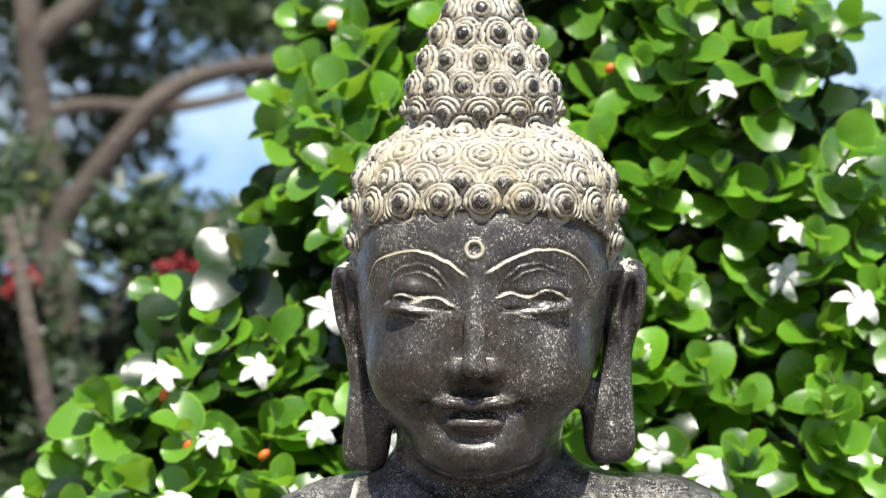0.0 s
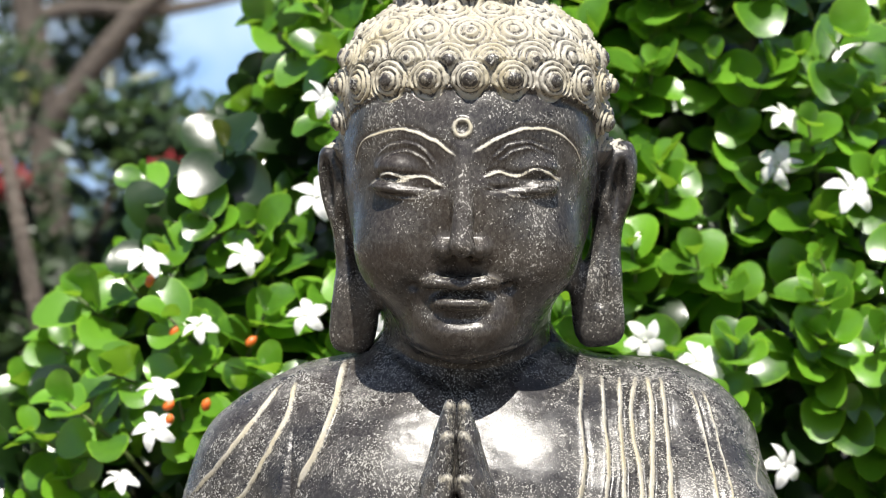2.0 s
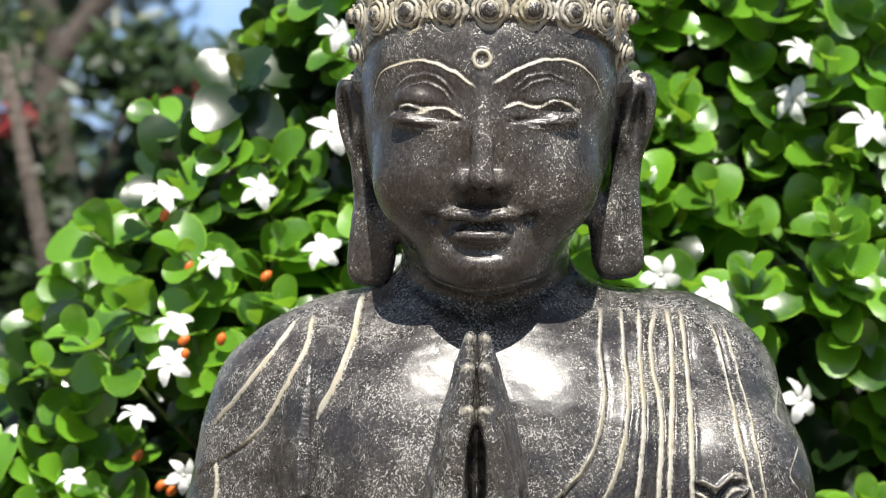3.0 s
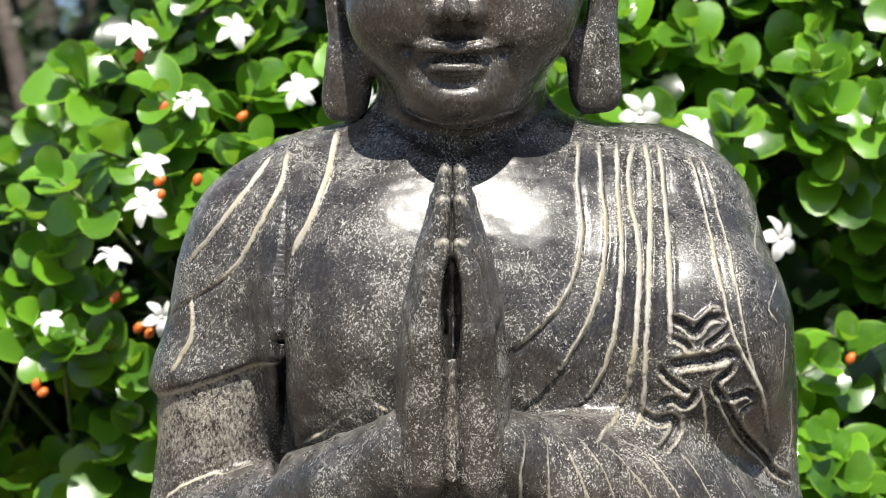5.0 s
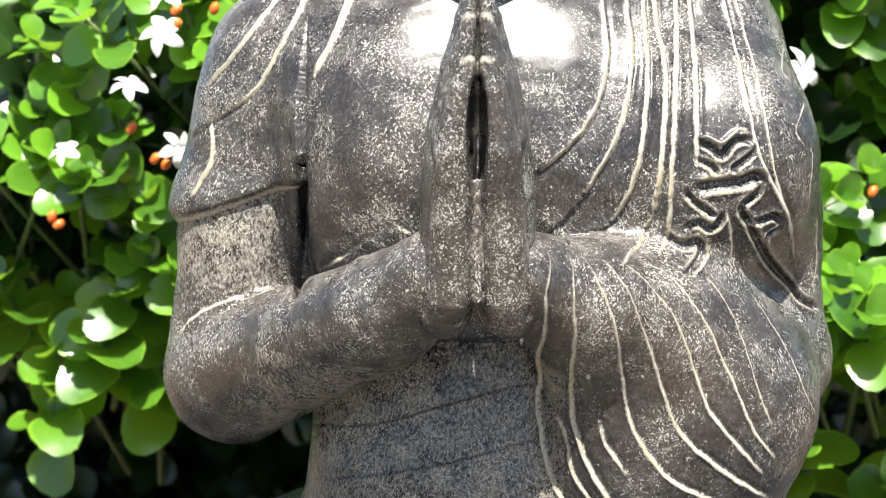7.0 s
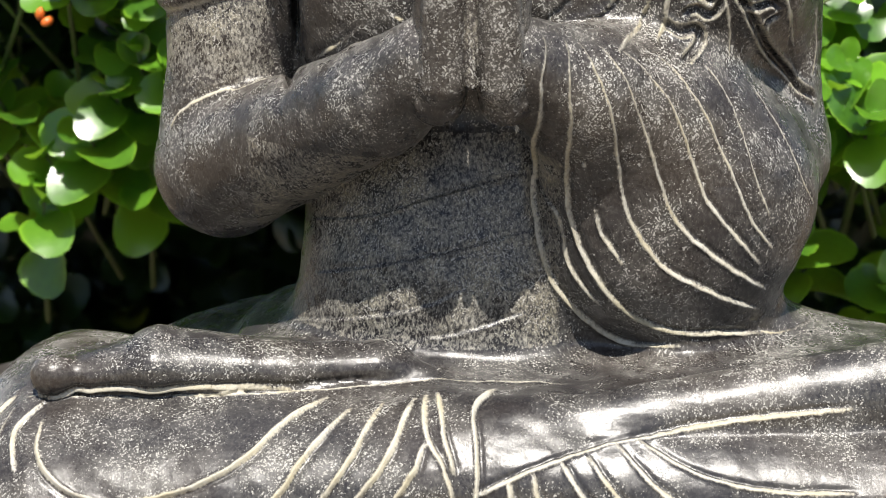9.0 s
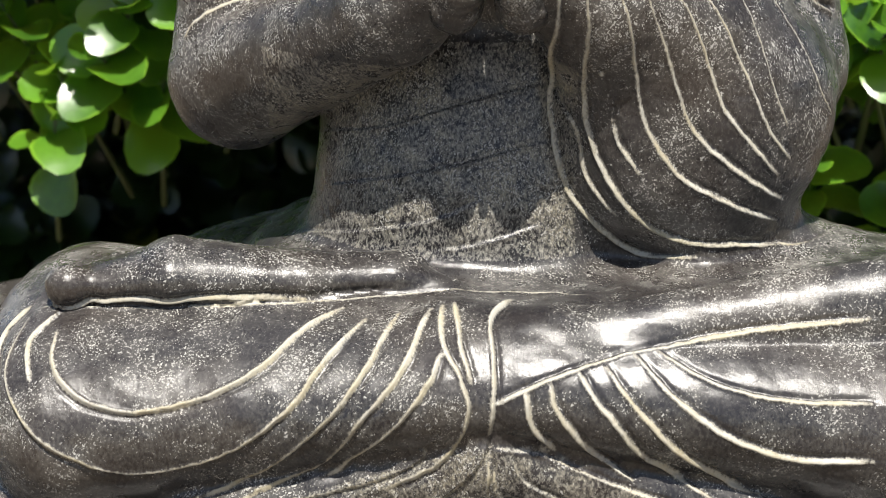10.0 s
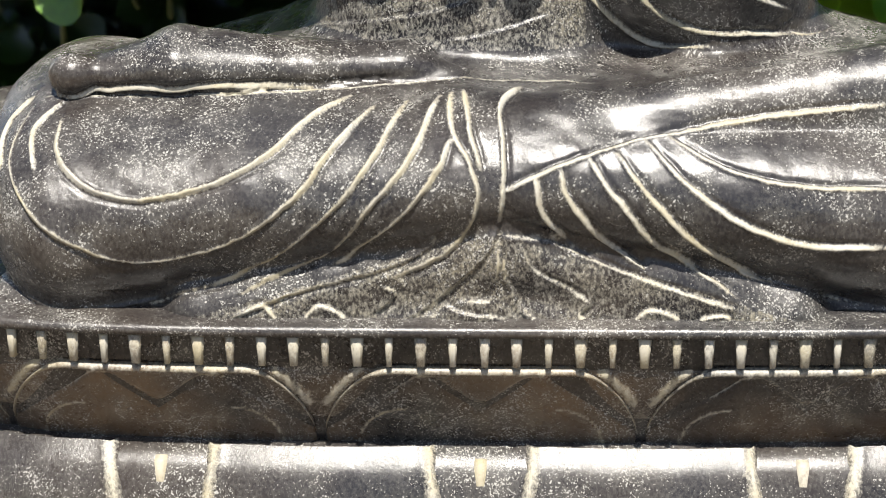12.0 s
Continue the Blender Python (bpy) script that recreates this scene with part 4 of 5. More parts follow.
PETAL_W = 0.2095
for k in range(-2, 3):
    back_petal(-0.008 + PETAL_W * (k + 0.5), pedestal)
for k in range(-2, 3):
    petal(-0.008 + PETAL_W * k, PETAL_W, pedestal)
for k in range(-19, 20):
    p, o = plan_point(-0.005 + 0.0202 * k, 0.009)
    block("stamen", p + Vector((0, 0, 0.2868)), o, (0.0021 + 0.0005 * math.sin(k * 2.7), 0.004, 0.0102), pedestal, 0.78 + 0.15 * math.sin(k * 4.1), 1.7)


def lower_petal(s0, width, parent):
    """A petal of the lower tier, falling outwards from the waist, with a raised pale outline."""
    nu, nv = 25, 12
    vs, fs, worn_lit = [], [], []
    zs, ins = [0.095, 0.11, 0.14, 0.17, 0.195, 0.206], [0.0, 0.004, 0.008, 0.014, 0.024, 0.038]
    for j in range(nv):
        for i in range(nu):
            u, w = -1 + 2 * i / (nu - 1), j / (nv - 1)
            z = 0.207 - 0.095 * w
            half = width / 2 * (0.97 + 0.28 * w ** 1.3)
            p, o = plan_point(s0 + u * half, float(np.interp(z, zs, ins)))
            edge = math.exp(-((abs(u) - 0.90) / 0.05) ** 2)
            out = 0.006 * (1 - u * u) ** 0.5 + 0.003 * edge
            if i in (0, nu - 1) or j == nv - 1:
                out = -0.003
            vs.append(p + o * out + Vector((0, 0, z)))
            worn_lit.append(edge)
    for j in range(nv - 1):
        for i in range(nu - 1):
            a = j * nu + i
            fs.append((a, a + nu, a + nu + 1, a + 1))
    return worn_mesh("petal", vs, fs, worn_lit, parent, STONE)


for k in range(-3, 4):
    lower_petal(0.097 + 0.2095 * k, 0.158, pedestal)
    p, o = plan_point(-0.008 + 0.2095 * k, 0.030)
    block("petal_tip", p + Vector((0, 0, 0.180)), o, (0.004, 0.010, 0.020), pedestal, 0.95, 1.0)


# ---- ground ----
def ground_sheet():
    vs, fs = [], []
    xs = [-400, -120, -40, -15] + [-8 + 0.5 * k for k in range(33)] + [15, 40, 120, 400]
    ys = [-400, -120, -40, -15] + [-6 + 0.5 * k for k in range(33)] + [20, 45, 120, 400]
    for y in ys:
        for x in xs:
            z = 0.0 if abs(x) < 0.6 and abs(y) < 0.5 else 0.05 * noise.noise((x * 0.4, y * 0.4, 0)) + 0.02 * noise.noise((x * 2, y * 2, 3)) - 0.03 - 0.11 * max(0.0, y - 5.0)
            vs.append((x, y, z))
    w = len(xs)
    for j in range(len(ys) - 1):
        for i in range(w - 1):
            a = j * w + i
            fs.append((a, a + 1, a + w + 1, a + w))
    return link("ground", vs, fs, SOIL)


tagged(ground_sheet(), "bare brown garden soil falling away as a slope", "ground", kind="structure")


def backdrop():
    vs, fs = [], []
    for k in range(25):
        a = radians(35 + 110 * k / 24)
        vs += [(380 * math.cos(a), 380 * math.sin(a), -45), (380 * math.cos(a), 380 * math.sin(a), 40)]
    fs = [(2 * k, 2 * k + 1, 2 * k + 3, 2 * k + 2) for k in range(24)]
    return link("backdrop", vs, fs, FAR_SKY)


tagged(backdrop(), "bright hazy blue sky low over the slope", "sky", kind="structure")


# ---- leaves ----
def leaf_mesh(length, width, cup, curl, seg=5):
    """A nearly round leaf along +x with folded midrib, cupped sides and a blunt point."""
    vs, fs = [], []
    for i in range(seg + 1):
        t = (1 - math.cos(math.pi * i / seg)) / 2
        w = width / 2 * math.sqrt(max(0.0, 1 - (2 * t - 1) ** 2)) * (1.05 - 0.12 * t)
        if i in (0, seg):
            w = width * 0.04
        x = length * t
        z0 = curl * length * (t * t)
        for s in (-1, -0.86, 0, 0.86, 1):
            vs.append((x, s * w, z0 + cup * width * (abs(s) ** 1.15) * math.sin(math.pi * min(1, t + 0.05))))
    for i in range(seg):
        for k in range(4):
            a = i * 5 + k
            fs.append((a, a + 5, a + 6, a + 1))
    return np.array(vs), np.array(fs)


RIM = np.array((1, 0, 0, 0, 1), np.float32)      # the pale edge of a leaf, row by row
LEAF_KINDS = [leaf_mesh(0.047, 0.043, 0.20, -0.14, 7), leaf_mesh(0.052, 0.044, 0.14, -0.22, 7), leaf_mesh(0.044, 0.042, 0.24, 0.08, 7), leaf_mesh(0.034, 0.029, 0.30, 0.14, 7)]


def leaf_frame(tip_dir, up_hint, roll):
    x = Vector(tip_dir).normalized()
    z = Vector(up_hint) - x * x.dot(Vector(up_hint))
    z = z.normalized() if z.length > 1e-4 else x.orthogonal().normalized()
    y = z.cross(x)
    m = Matrix((x, y, z)).transposed()
    return m @ Matrix.Rotation(roll, 3, "X")


def front_of_bush(x, z):
    """Depth of the leafy face of the shrub."""
    open_foot = min(0.40, 3.0 * max(0.0, 0.44 - z))      # bare and dark under the lowest shoots
    return (0.36 + 0.10 * noise.noise((x * 5.5, z * 5.5, 1.7)) + 0.22 * max(0.0, -0.13 - x) ** 1.2 + 0.08 * max(0.0, x - 0.23)
            + 0.42 * max(0.0, z - 0.72) + open_foot)


def left_edge(z):
    """How far the shrub reaches to the left at each height."""
    return float(np.interp(z, [0.0, 0.45, 0.62, 0.79, 0.83, 0.87, 0.91, 0.94, 1.0, 1.07, 1.15, 1.3, 1.42],
                           [-0.80, -0.70, -0.48, -0.335, -0.30, -0.285, -0.235, -0.16, -0.175, -0.135, -0.15, -0.10, 0.0]))


def right_edge(z):
    return float(np.interp(z, [0.0, 0.6, 0.9, 1.0, 1.07, 1.17, 1.3, 1.42], [0.8, 0.75, 0.55, 0.42, 0.36, 0.30, 0.20, 0.06]))


rng = random.Random(7)
LEAVES, TWIGS = [], []


def sprig(base, way, pairs, size=1.0, inner=False):
    """A shoot with opposite pairs of leaves, each pair turned a quarter against the last."""
    way = Vector(way).normalized()
    side = way.orthogonal().normalized()
    turn = rng.uniform(0, math.pi)
    for k in range(pairs):
        f = k / max(1, pairs - 1)
        p = Vector(base) + way * (0.020 * k * size)
        spread = radians(78 - 38 * f + rng.uniform(-12, 12))
        for h in (0, 1):
            a = turn + math.pi * h + k * math.pi / 2 + rng.uniform(-0.25, 0.25)
            out = Matrix.Rotation(a, 3, way) @ side
            d = way * math.cos(spread) + out * math.sin(spread)
            d.z -= 0.10 * (1 - f)
            kind = rng.choice((0, 0, 1, 2)) if f < 0.8 else rng.choice((2, 3))
            sc = size * rng.uniform(0.85, 1.15) * (0.78 if f > 0.8 else 1.0)
            LEAVES.append((p, leaf_frame(d, way * 0.35 + Vector((rng.uniform(-0.45, 0.45), rng.uniform(-0.95, -0.15), 0.75)), rng.uniform(-0.35, 0.35)), sc, kind, inner))
    TWIGS.append((Vector(base) - way * 0.10 + Vector((0, 0.03, -0.03)), Vector(base), Vector(base) + way * (0.020 * (pairs - 1) * size)))


def grow_bush():
    # outer shoots, spread evenly over the leafy face
    z = 0.05
    while z < 1.40:
        x = left_edge(z) - 0.02 + rng.uniform(0, 0.04)
        while x < right_edge(z) + 0.02:
            px, pz = x + rng.uniform(-0.022, 0.022), z + rng.uniform(-0.022, 0.022)
            hole = noise.noise((px * 7 + 11, pz * 7, 8.0))
            if hole > -0.28 + 5.0 * max(0.0, 0.42 - pz):
                e = min(px - left_edge(pz), right_edge(pz) - px)
                y = front_of_bush(px, pz) + max(0.0, 0.08 - e) * 1.2 + rng.uniform(-0.04, 0.05) + max(0, 0.1 - hole) * 0.1
                lean = -0.9 if e < 0.10 and px < 0 else (0.7 if e < 0.10 else 0.0)
                way = (lean + rng.uniform(-0.55, 0.55), -0.70 + rng.uniform(-0.3, 0.3), 0.70 + rng.uniform(-0.35, 0.5))
                sprig((px, y, pz), way, rng.choice((3, 4, 4)), rng.uniform(0.74, 1.02))
            x += 0.043
        z += 0.040
    # a few shoots that hang lower than the rest
    for x, y, z in ((-0.40, 0.43, 0.335), (-0.37, 0.44, 0.375), (-0.33, 0.41, 0.405), (-0.30, 0.43, 0.37), (0.28, 0.36, 0.32), (0.36, 0.40, 0.27), (0.40, 0.42, 0.36)):
        sprig((x, y, z), (rng.uniform(-0.3, 0.3), -0.6, 0.75), 4, 1.1)
    # shoots deeper in, that close the gaps; their darker leaf colour paints the shade
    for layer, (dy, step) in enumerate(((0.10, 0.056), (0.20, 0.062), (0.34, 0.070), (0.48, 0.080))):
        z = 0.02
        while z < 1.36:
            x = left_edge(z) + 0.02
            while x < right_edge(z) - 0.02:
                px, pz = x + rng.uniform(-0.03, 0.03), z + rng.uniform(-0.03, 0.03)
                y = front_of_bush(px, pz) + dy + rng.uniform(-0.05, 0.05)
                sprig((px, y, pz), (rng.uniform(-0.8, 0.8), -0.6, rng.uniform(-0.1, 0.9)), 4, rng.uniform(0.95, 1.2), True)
                x += step
            z += step


grow_bush()


def joined_leaves(name, items, mat, parent):
    vs, fs, base = [], [], 0
    for p, m, sc, kind, _ in items:
        lv, lf = LEAF_KINDS[kind]
        vs.append(lv @ (np.array(m).T * sc) + np.array(p))
        fs.append(lf + base)
        base += len(lv)
    v, q = np.concatenate(vs), np.concatenate(fs)
    me = bpy.data.meshes.new(name)
    me.vertices.add(len(v))
    me.vertices.foreach_set("co", v.astype(np.float32).ravel())
    me.loops.add(q.size)
    me.loops.foreach_set("vertex_index", q.astype(np.int32).ravel())
    me.polygons.add(len(q))
    me.polygons.foreach_set("loop_start", np.arange(0, q.size, 4, dtype=np.int32))
    me.polygons.foreach_set("use_smooth", np.ones(len(q), bool))
    me.attributes.new("rim", "FLOAT", "POINT").data.foreach_set("value", np.tile(RIM, len(v) // 5))
    me.materials.append(mat)
    me.update(calc_edges=True)
    ob = new(name, me)
    ob.parent = parent
    return tagged(ob, kind="stuff")


bush = tagged(new("flowering_shrub"), "dense glossy green shrub with white star flowers behind the statue", "shrub")
bush.location = (0.0, 0.6, 0.0)
BUSH_AT = Vector((0.0, 0.6, 0.0))
outer = sorted((i for i in LEAVES if not i[4]), key=lambda i: i[0].y)
single, rest = outer[:300], outer[300:]
leaf_data = []
for kind, (lv, lf) in enumerate(LEAF_KINDS):
    me = bpy.data.meshes.new("leaf")
    me.from_pydata([tuple(p) for p in lv], [], [tuple(f) for f in lf])
    me.polygons.foreach_set("use_smooth", [True] * len(me.polygons))
    me.attributes.new("rim", "FLOAT", "POINT").data.foreach_set("value", np.tile(RIM, len(lv) // 5))
    me.materials.append(LEAF)
    leaf_data.append(me)
for p, m, sc, kind, _ in single:
    ob = new("leaf", leaf_data[kind])
    ob.parent = bush
    ob.matrix_basis = Matrix.Translation(p - BUSH_AT) @ m.to_4x4() @ Matrix.Scale(sc, 4)
shift = [(p - BUSH_AT, m, sc, k, i) for p, m, sc, k, i in rest]
joined_leaves("leaves", shift, LEAF, bush)
joined_leaves("inner_leaves", [(p - BUSH_AT, m, sc, k, i) for p, m, sc, k, i in LEAVES if i], LEAF_SHADED, bush)
tv, tf = [], []
for a, b, c in TWIGS:
    v, f = tube([a - BUSH_AT, b - BUSH_AT, c - BUSH_AT], (0.0028, 0.0022, 0.0012), 5)
    tf += [tuple(k + len(tv) for k in q) for q in f]
    tv += v
tagged(link("brushwood", tv, tf, TWIG, bush), kind="stuff")
for k in range(9):
    a = Vector((rng.uniform(-0.3, 0.3), 1.05 + rng.uniform(-0.1, 0.15), -0.02))
    b = a + Vector((rng.uniform(-0.15, 0.15), rng.uniform(-0.1, 0.05), 0.5))
    c = b + Vector((rng.uniform(-0.2, 0.2), rng.uniform(-0.1, 0.05), 0.45))
    v, f = tube([p - BUSH_AT for p in (a, b, c)], (0.017, 0.012, 0.006), 8)
    link("stem", v, f, BARK, bush)


def flower_mesh():
    """Five narrow petals like a pinwheel, with a pale throat."""
    vs, fs = [], []
    for k in range(5):
        a = 2 * math.pi * k / 5
        b = len(vs)
        for i in range(6):
            t = i / 5
            w = 0.0068 * math.sin(math.pi * (0.12 + 0.83 * t)) ** 0.8
            r = 0.003 + 0.021 * t
            for s in (-1, 0, 1):
                off = a + 0.30 * t
                x, y = r * math.cos(off) - s * w * math.sin(off), r * math.sin(off) + s * w * math.cos(off)
                vs.append((x, y, 0.004 * math.sin(2.6 * t) + 0.0016 * s - 0.0025 * t * t * 3 + 0.0015 * (s == 0)))
        for i in range(5):
            for s in (0, 1):
                q = b + i * 3 + s
                fs.append((q, q + 3, q + 4, q + 1))
    tv_, tf_ = tube([(0, 0, 0.002), (0, 0, -0.006), (0.001, 0, -0.014)], (0.0028, 0.0018, 0.0015), 7)
    fs += [tuple(k + len(vs) for k in f) for f in tf_]
    return vs + tv_, fs


flower_vf = flower_mesh()
flower_data = bpy.data.meshes.new("flower")
flower_data.from_pydata([tuple(v) for v in flower_vf[0]], [], flower_vf[1])
flower_data.polygons.foreach_set("use_smooth", [True] * len(flower_data.polygons))
flower_data.materials.append(PETAL)
throat = bmesh.new()
bmesh.ops.create_uvsphere(throat, u_segments=8, v_segments=6, radius=0.0022)
throat_data = bpy.data.meshes.new("throat")
throat.to_mesh(throat_data)
throat.free()
throat_data.materials.append(STAMEN)


def flower(x, z, size=1.0, dx=0.0, up=0.3):
    y = front_of_bush(x, z) - 0.075
    # keep the same line of sight when the flower stands nearer or farther than 0.40
    k = (y + 1.75) / 2.15
    p = Vector((0.03 + (x - 0.03) * k, y, 1.07 + (z - 1.07) * k))
    ob = new("flower", flower_data)
    ob.parent = bush
    face = Vector((dx + rng.uniform(-0.5, 0.5), -1, up + rng.uniform(-0.2, 0.6))).normalized()
    m = face.to_track_quat("Z", "Y").to_matrix() @ Matrix.Rotation(rng.uniform(0, 1.2), 3, "Z")
    ob.matrix_basis = Matrix.Translation(p - BUSH_AT) @ m.to_4x4() @ Matrix.Scale(size * 0.86, 4)
    th = new("throat", throat_data)
    th.parent = ob


for x, z, s, dx, up in ((-0.138, 0.923, 1.1, 0.3, 0.4), (-0.289, 0.868, 1.0, 0.1, 1.6), (-0.202, 0.871, 0.9, 0.2, 0.7), (0.205, 1.118, 0.9, 0.1, 1.4),
                        (0.266, 0.951, 1.1, -0.2, 0.2), (0.330, 0.931, 1.2, 0.2, 0.5), (0.200, 0.779, 1.2, 0.0, 0.5), (0.152, 0.797, 1.0, 0.4, 0.4),
                        (0.270, 0.995, 0.9, 0.6, 0.9), (-0.147, 0.818, 0.9, 0.2, 0.6), (-0.280, 0.752, 0.9, 0.1, 1.3), (-0.283, 0.716, 0.95, 0.0, 0.4),
                        (0.276, 0.687, 1.0, 0.5, 0.3), (-0.089, 0.806, 1.0, 0.2, 0.3), (-0.373, 0.611, 0.7, 0.0, 1.2), (-0.314, 0.670, 0.8, 0.0, 1.8),
                        (-0.242, 0.808, 0.8, 0.4, 0.8), (-0.272, 0.614, 0.8, 0.4, 0.2), (-0.133, 1.010, 0.9, 0.6, 0.5)):
    flower(x, z, s, dx, up)


fruit = bmesh.new()
bmesh.ops.create_icosphere(fruit, subdivisions=2, radius=0.0048)
for v in fruit.verts:
    v.co.z *= 1.5
    v.co.x *= 1.0 - 0.25 * (v.co.z > 0.004)
fruit_data = bpy.data.meshes.new("bud")
fruit.to_mesh(fruit_data)
fruit.free()
fruit_data.polygons.foreach_set("use_smooth", [True] * len(fruit_data.polygons))
fruit_data.materials.append(BUD)
for x, z in ((0.109, 1.134), (-0.283, 0.850), (-0.133, 1.171), (-0.262, 0.805), (-0.234, 0.741), (-0.267, 0.727), (-0.382, 0.557), (-0.376, 0.550), (-0.289, 0.609),
             (-0.309, 0.636), (-0.294, 0.393), (-0.194, 0.797), (-0.267, 0.740), (0.338, 0.583), (-0.280, 0.604)):
    y = front_of_bush(x, z) - 0.07
    k = (y + 1.75) / 2.13
    ob = new("bud", fruit_data)
    ob.parent = bush
    ob.matrix_basis = Matrix.Translation(Vector((0.03 + (x - 0.03) * k, y, 1.07 + (z - 1.07) * k)) - BUSH_AT) @ Matrix.Rotation(rng.uniform(0.3, 1.2), 4, (rng.uniform(-1, 1), 1, 0)) @ Matrix.Scale(0.85, 4)


# ---- background: tree, red-flowered shrubs, far planting ----
def clump(name, centre, radius, count, size, mat, parent, squash=0.8, seed=1):
    """Leaves scattered in an uneven cloud."""
    r = random.Random(seed)
    vs, fs, base = [], [], 0
    lv, lf = leaf_mesh(size, size * 0.34, 0.1, -0.1, 3)
    c = Vector(centre)
    for _ in range(count):
        d = Vector((r.gauss(0, 1), r.gauss(0, 1), r.gauss(0, 1)))
        p = d.normalized() * radius * r.random() ** 0.4
        p.z *= squash
        if noise.noise((c + p) * (1.6 / radius)) < -0.12:
            continue
        m = leaf_frame((r.uniform(-1, 1), r.uniform(-1, 1), r.uniform(-0.4, 1)), (0, -0.3, 1), r.uniform(-0.6, 0.6))
        vs.append(lv @ (np.array(m).T * r.uniform(0.7, 1.3)) + np.array(c + p))
        fs.append(lf + base)
        base += len(lv)
    v, q = np.concatenate(vs), np.concatenate(fs)
    return link(name, v, q, mat, parent)


tree = tagged(new("garden_tree"), "old garden tree with grey forked trunk and thin foliage", "tree")
tree.location = (-1.25, 4.4, 0)
TA = Vector((-1.25, 4.4, 0))


def limb_part(name, pts, radii):
    v, f = tube([Vector(p) for p in spline(pts, 6)], np.interp(np.linspace(0, 1, len(spline(pts, 6))), np.linspace(0, 1, len(radii)), radii), 10)
    link(name, v, f, BARK, tree)


limb_part("trunk", [(0.10, 0, -0.05), (0.10, 0.0, 0.4), (0.09, 0.0, 0.72), (0.07, 0.0, 0.90), (0.04, 0, 1.12), (0.025, 0, 1.33), (0.0, 0.1, 1.8), (-0.1, 0.1, 2.6)], [0.07, 0.06, 0.050, 0.042, 0.037, 0.034, 0.03, 0.015])
limb_part("limb", [(0.09, 0, 0.72), (0.14, -0.02, 0.82), (0.31, -0.04, 1.033), (0.42, -0.05, 1.119), (0.57, -0.08, 1.161), (0.9, -0.1, 1.22), (1.4, -0.1, 1.45)], [0.036, 0.034, 0.030, 0.026, 0.022, 0.016, 0.01])
limb_part("limb", [(0.08, 0, 0.85), (0.0, -0.05, 0.80), (-0.12, -0.1, 0.74), (-0.4, -0.15, 0.70)], [0.04, 0.04, 0.035, 0.025])
limb_part("limb", [(0.03, 0, 1.22), (0.09, 0.02, 1.27), (0.17, 0.03, 1.33), (0.35, 0.05, 1.5), (0.6, 0.1, 1.8)], [0.04, 0.038, 0.035, 0.028, 0.012])
limb_part("limb", [(0.05, 0, 1.04), (0.16, 0.04, 1.065), (0.38, 0.05, 1.062), (0.6, 0.05, 1.10)], [0.022, 0.02, 0.018, 0.01])
for k, (x, y, z, r, c) in enumerate(((0.30, 0.5, 1.42, 0.22, 520), (0.62, 0.6, 1.36, 0.24, 900), (0.12, 0.6, 1.30, 0.2, 420), (0.45, 0.4, 1.28, 0.15, 260), (-0.1, 0.5, 1.36, 0.2, 400), (0.7, 0.4, 1.24, 0.16, 260), (0.0, 0.8, 0.86, 0.12, 160), (0.40, 0.9, 1.30, 0.2, 420), (-0.05, 1.0, 1.25, 0.2, 420), (0.62, 1.0, 1.16, 0.16, 320), (0.95, 0.8, 1.1, 0.2, 400), (0.0, 1.1, 1.06, 0.13, 220), (-0.25, 0.9, 1.0, 0.16, 260), (0.02, 0.7, 1.40, 0.24, 560), (0.85, 0.5, 1.30, 0.2, 400), (0.20, 0.8, 1.16, 0.14, 220), (0.48, 0.9, 1.20, 0.13, 200),
                                     (-0.15, 0.6, 1.15, 0.18, 300), (0.10, 0.9, 0.96, 0.12, 150), (0.26, 0.7, 0.84, 0.11, 130), (-0.12, 0.9, 0.92, 0.10, 110), (0.72, 0.6, 1.05, 0.13, 180),
                                     (0.2, 0.3, 2.2, 0.7, 1300), (1.3, 0.6, 1.9, 0.6, 1000), (-0.8, 0.5, 1.9, 0.7, 1200))):
    clump("crown", (x, y, z), r, c, 0.06, LEAF_FAR, tree, 0.8, 30 + k)
crown_rng = random.Random(21)
for k in range(34):
    x, z = crown_rng.uniform(-0.75, 1.25), crown_rng.uniform(0.82, 1.62)
    if 0.18 < x < 0.52 and z < 1.10:
        continue
    clump("crown", (x, crown_rng.uniform(1.0, 1.9), z), crown_rng.uniform(0.12, 0.24), 330, 0.065, LEAF_FAR, tree, 0.8, 80 + k)


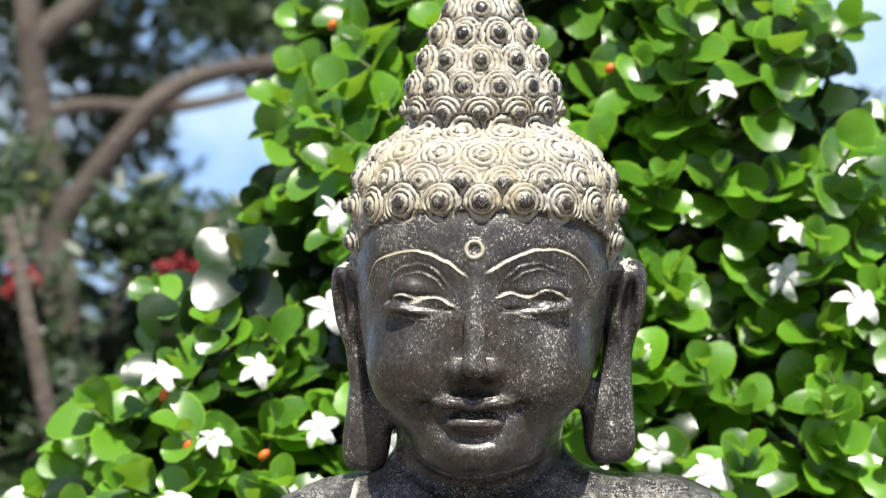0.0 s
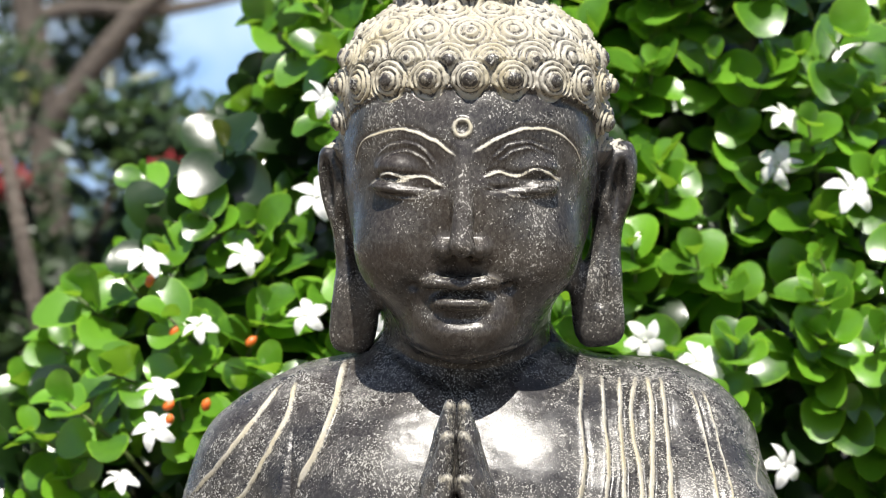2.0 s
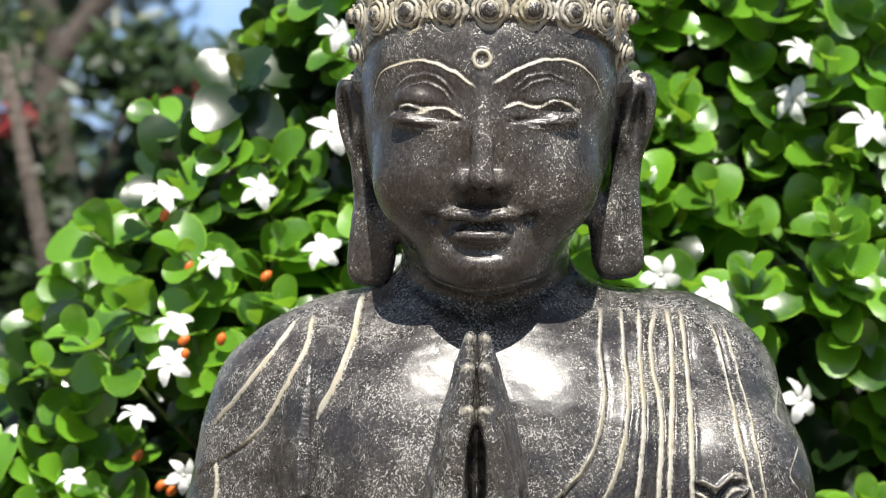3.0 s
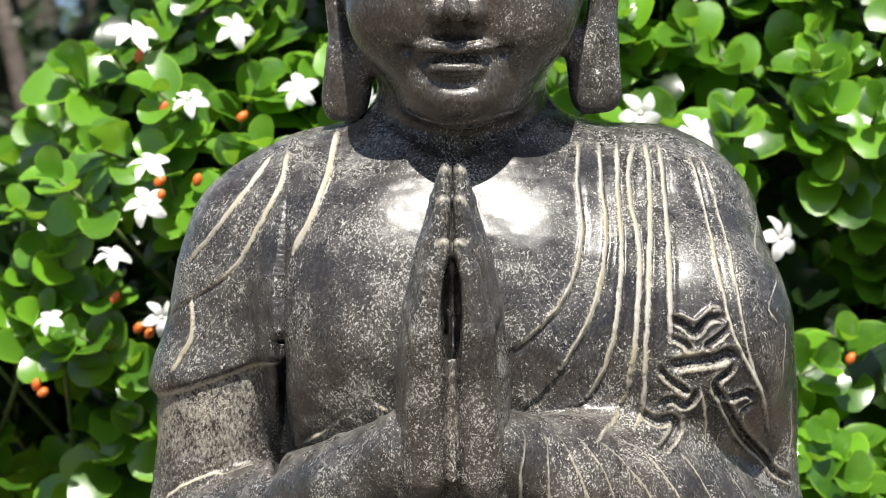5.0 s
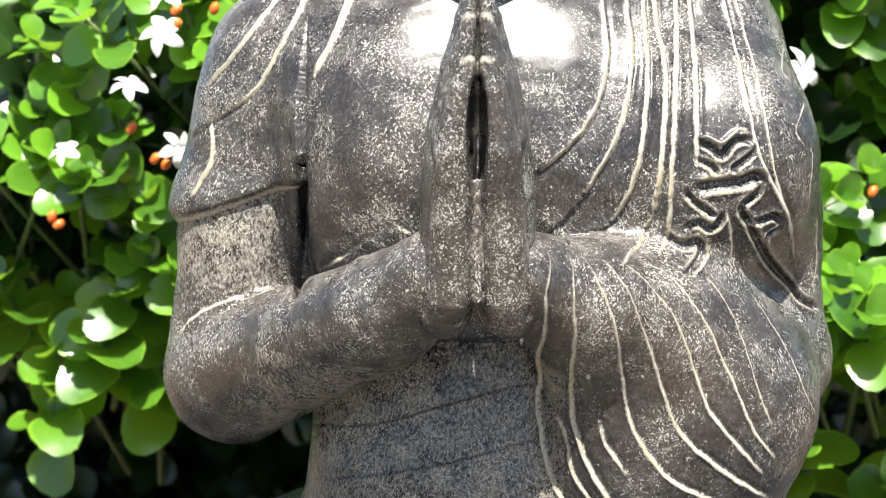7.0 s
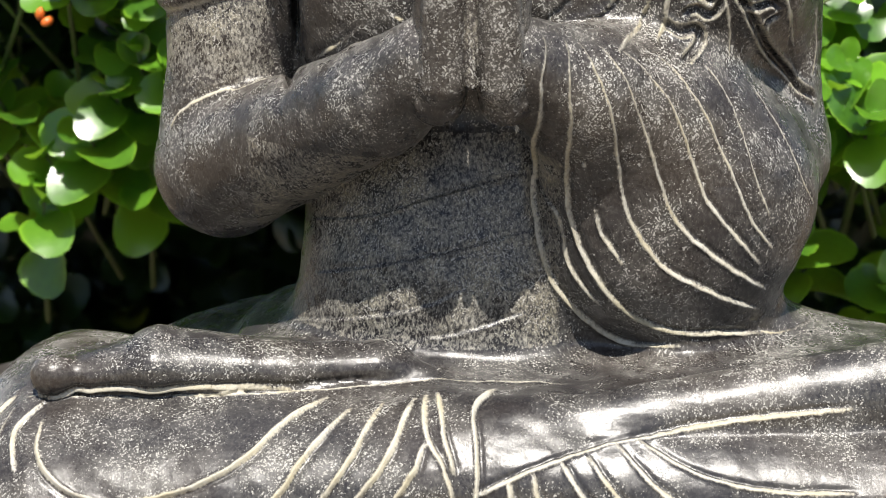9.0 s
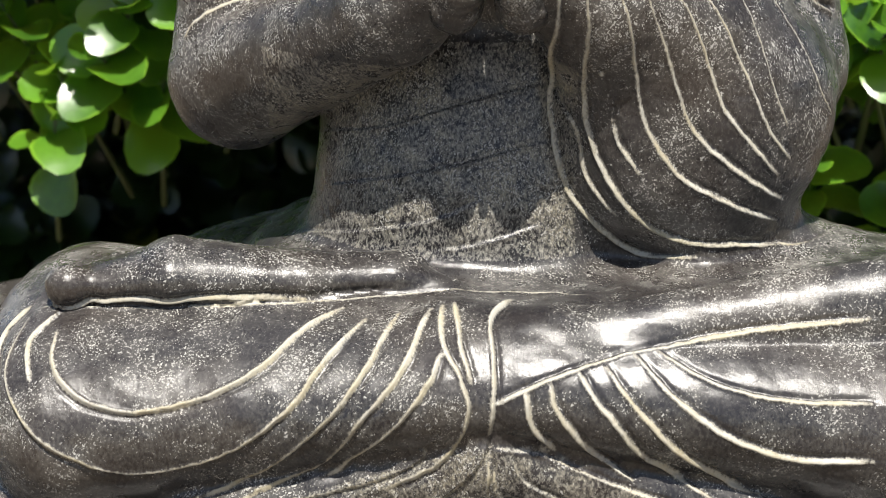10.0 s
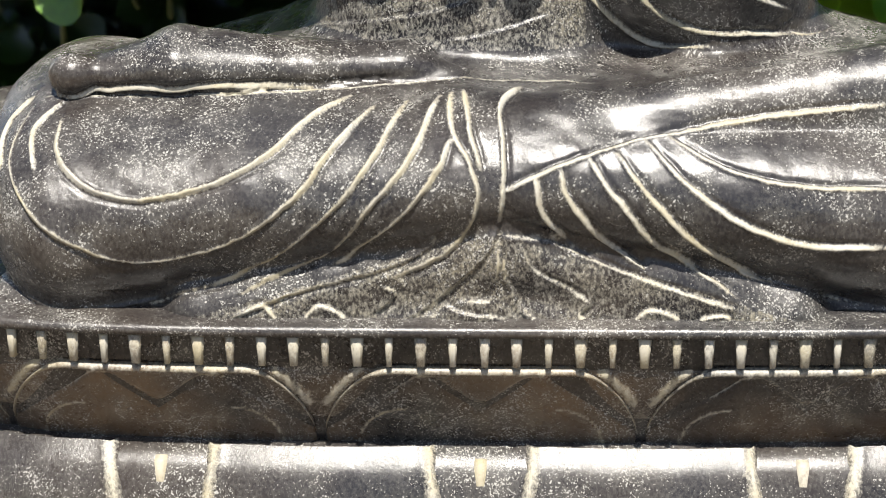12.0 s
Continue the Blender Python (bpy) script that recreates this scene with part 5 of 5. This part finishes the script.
def red_shrub(x, y, h, w, seed, blooms, mat=REDBLOOM, label="dark green shrub with red brush-like blooms among garden planting"):
    r = random.Random(seed)
    ob = tagged(new("garden_shrub"), label, "shrub", "garden shrubs")
    ob.location = (x, y, 0)
    for k in range(6):
        a = r.uniform(0, 6.28)
        v, f = tube([(0, 0, -0.05), (0.3 * w * math.cos(a), 0.3 * w * math.sin(a), h * 0.45), (0.7 * w * math.cos(a), 0.6 * w * math.sin(a), h * 0.85)], (0.02, 0.015, 0.006), 6)
        link("stem", v, f, BARK, ob)
    for k in range(9):
        a, q = r.uniform(0, 6.28), r.uniform(0.0, 0.75)
        clump("foliage", (w * q * math.cos(a), w * q * math.sin(a) * 0.6, h * (0.25 + 0.62 * k / 9)), w * r.uniform(0.34, 0.5), 800, 0.05, LEAF_FAR, ob, 0.9, seed * 20 + k)
    for bx, bz in blooms:
        clump("bloom", (bx - x, -0.25, bz), 0.027, 100, 0.03, mat, ob, 1.3, seed + int(bz * 1000))
    return ob


red_shrub(-0.92, 2.6, 1.05, 0.42, 3, ((-0.824, 0.777), (-0.521, 0.797), (-0.565, 0.785)))
red_shrub(-0.50, 2.9, 0.95, 0.34, 4, ())
red_shrub(-0.72, 2.45, 1.06, 0.30, 12, ())
red_shrub(-1.35, 3.0, 1.15, 0.46, 5, ())
red_shrub(-0.75, 1.5, 0.62, 0.28, 8, (), label="low dark green shrub among garden planting")
red_shrub(-0.55, 1.15, 0.50, 0.22, 9, (), label="low dark green shrub among garden planting")
red_shrub(0.85, 3.2, 1.15, 0.45, 6, ((0.93, 1.08), (1.0, 1.15)), PINKBLOOM, "green shrub with pink blooms among garden planting")
red_shrub(1.3, 3.8, 1.5, 0.6, 7, ())


def far_trees():
    r = random.Random(11)
    vs, fs, base = [], [], 0
    lv, lf = leaf_mesh(0.45, 0.22, 0.1, -0.1, 3)
    for k in range(46):
        a = radians(r.uniform(0, 360))
        d = r.uniform(16, 30)
        h = r.uniform(0.8, 1.9) if abs(math.degrees(a) - 90) < 40 else r.uniform(2.5, 6)
        c = Vector((d * math.cos(a), d * math.sin(a), h * 0.5 - 0.11 * max(0.0, d * math.sin(a) - 5)))
        for _ in range(240):
            p = Vector((r.gauss(0, 1.1), r.gauss(0, 1.1), r.uniform(-0.5, 0.55) * h))
            m = leaf_frame((r.uniform(-1, 1), r.uniform(-1, 1), r.uniform(-0.4, 1)), (0, 0, 1), r.uniform(-0.6, 0.6))
            vs.append(lv @ np.array(m).T + np.array(c + p))
            fs.append(lf + base)
            base += len(lv)
    return link("far_planting", np.concatenate(vs), np.concatenate(fs), LEAF_FAR)


tagged(far_trees(), "distant green garden planting round the plot", "planting", kind="stuff")
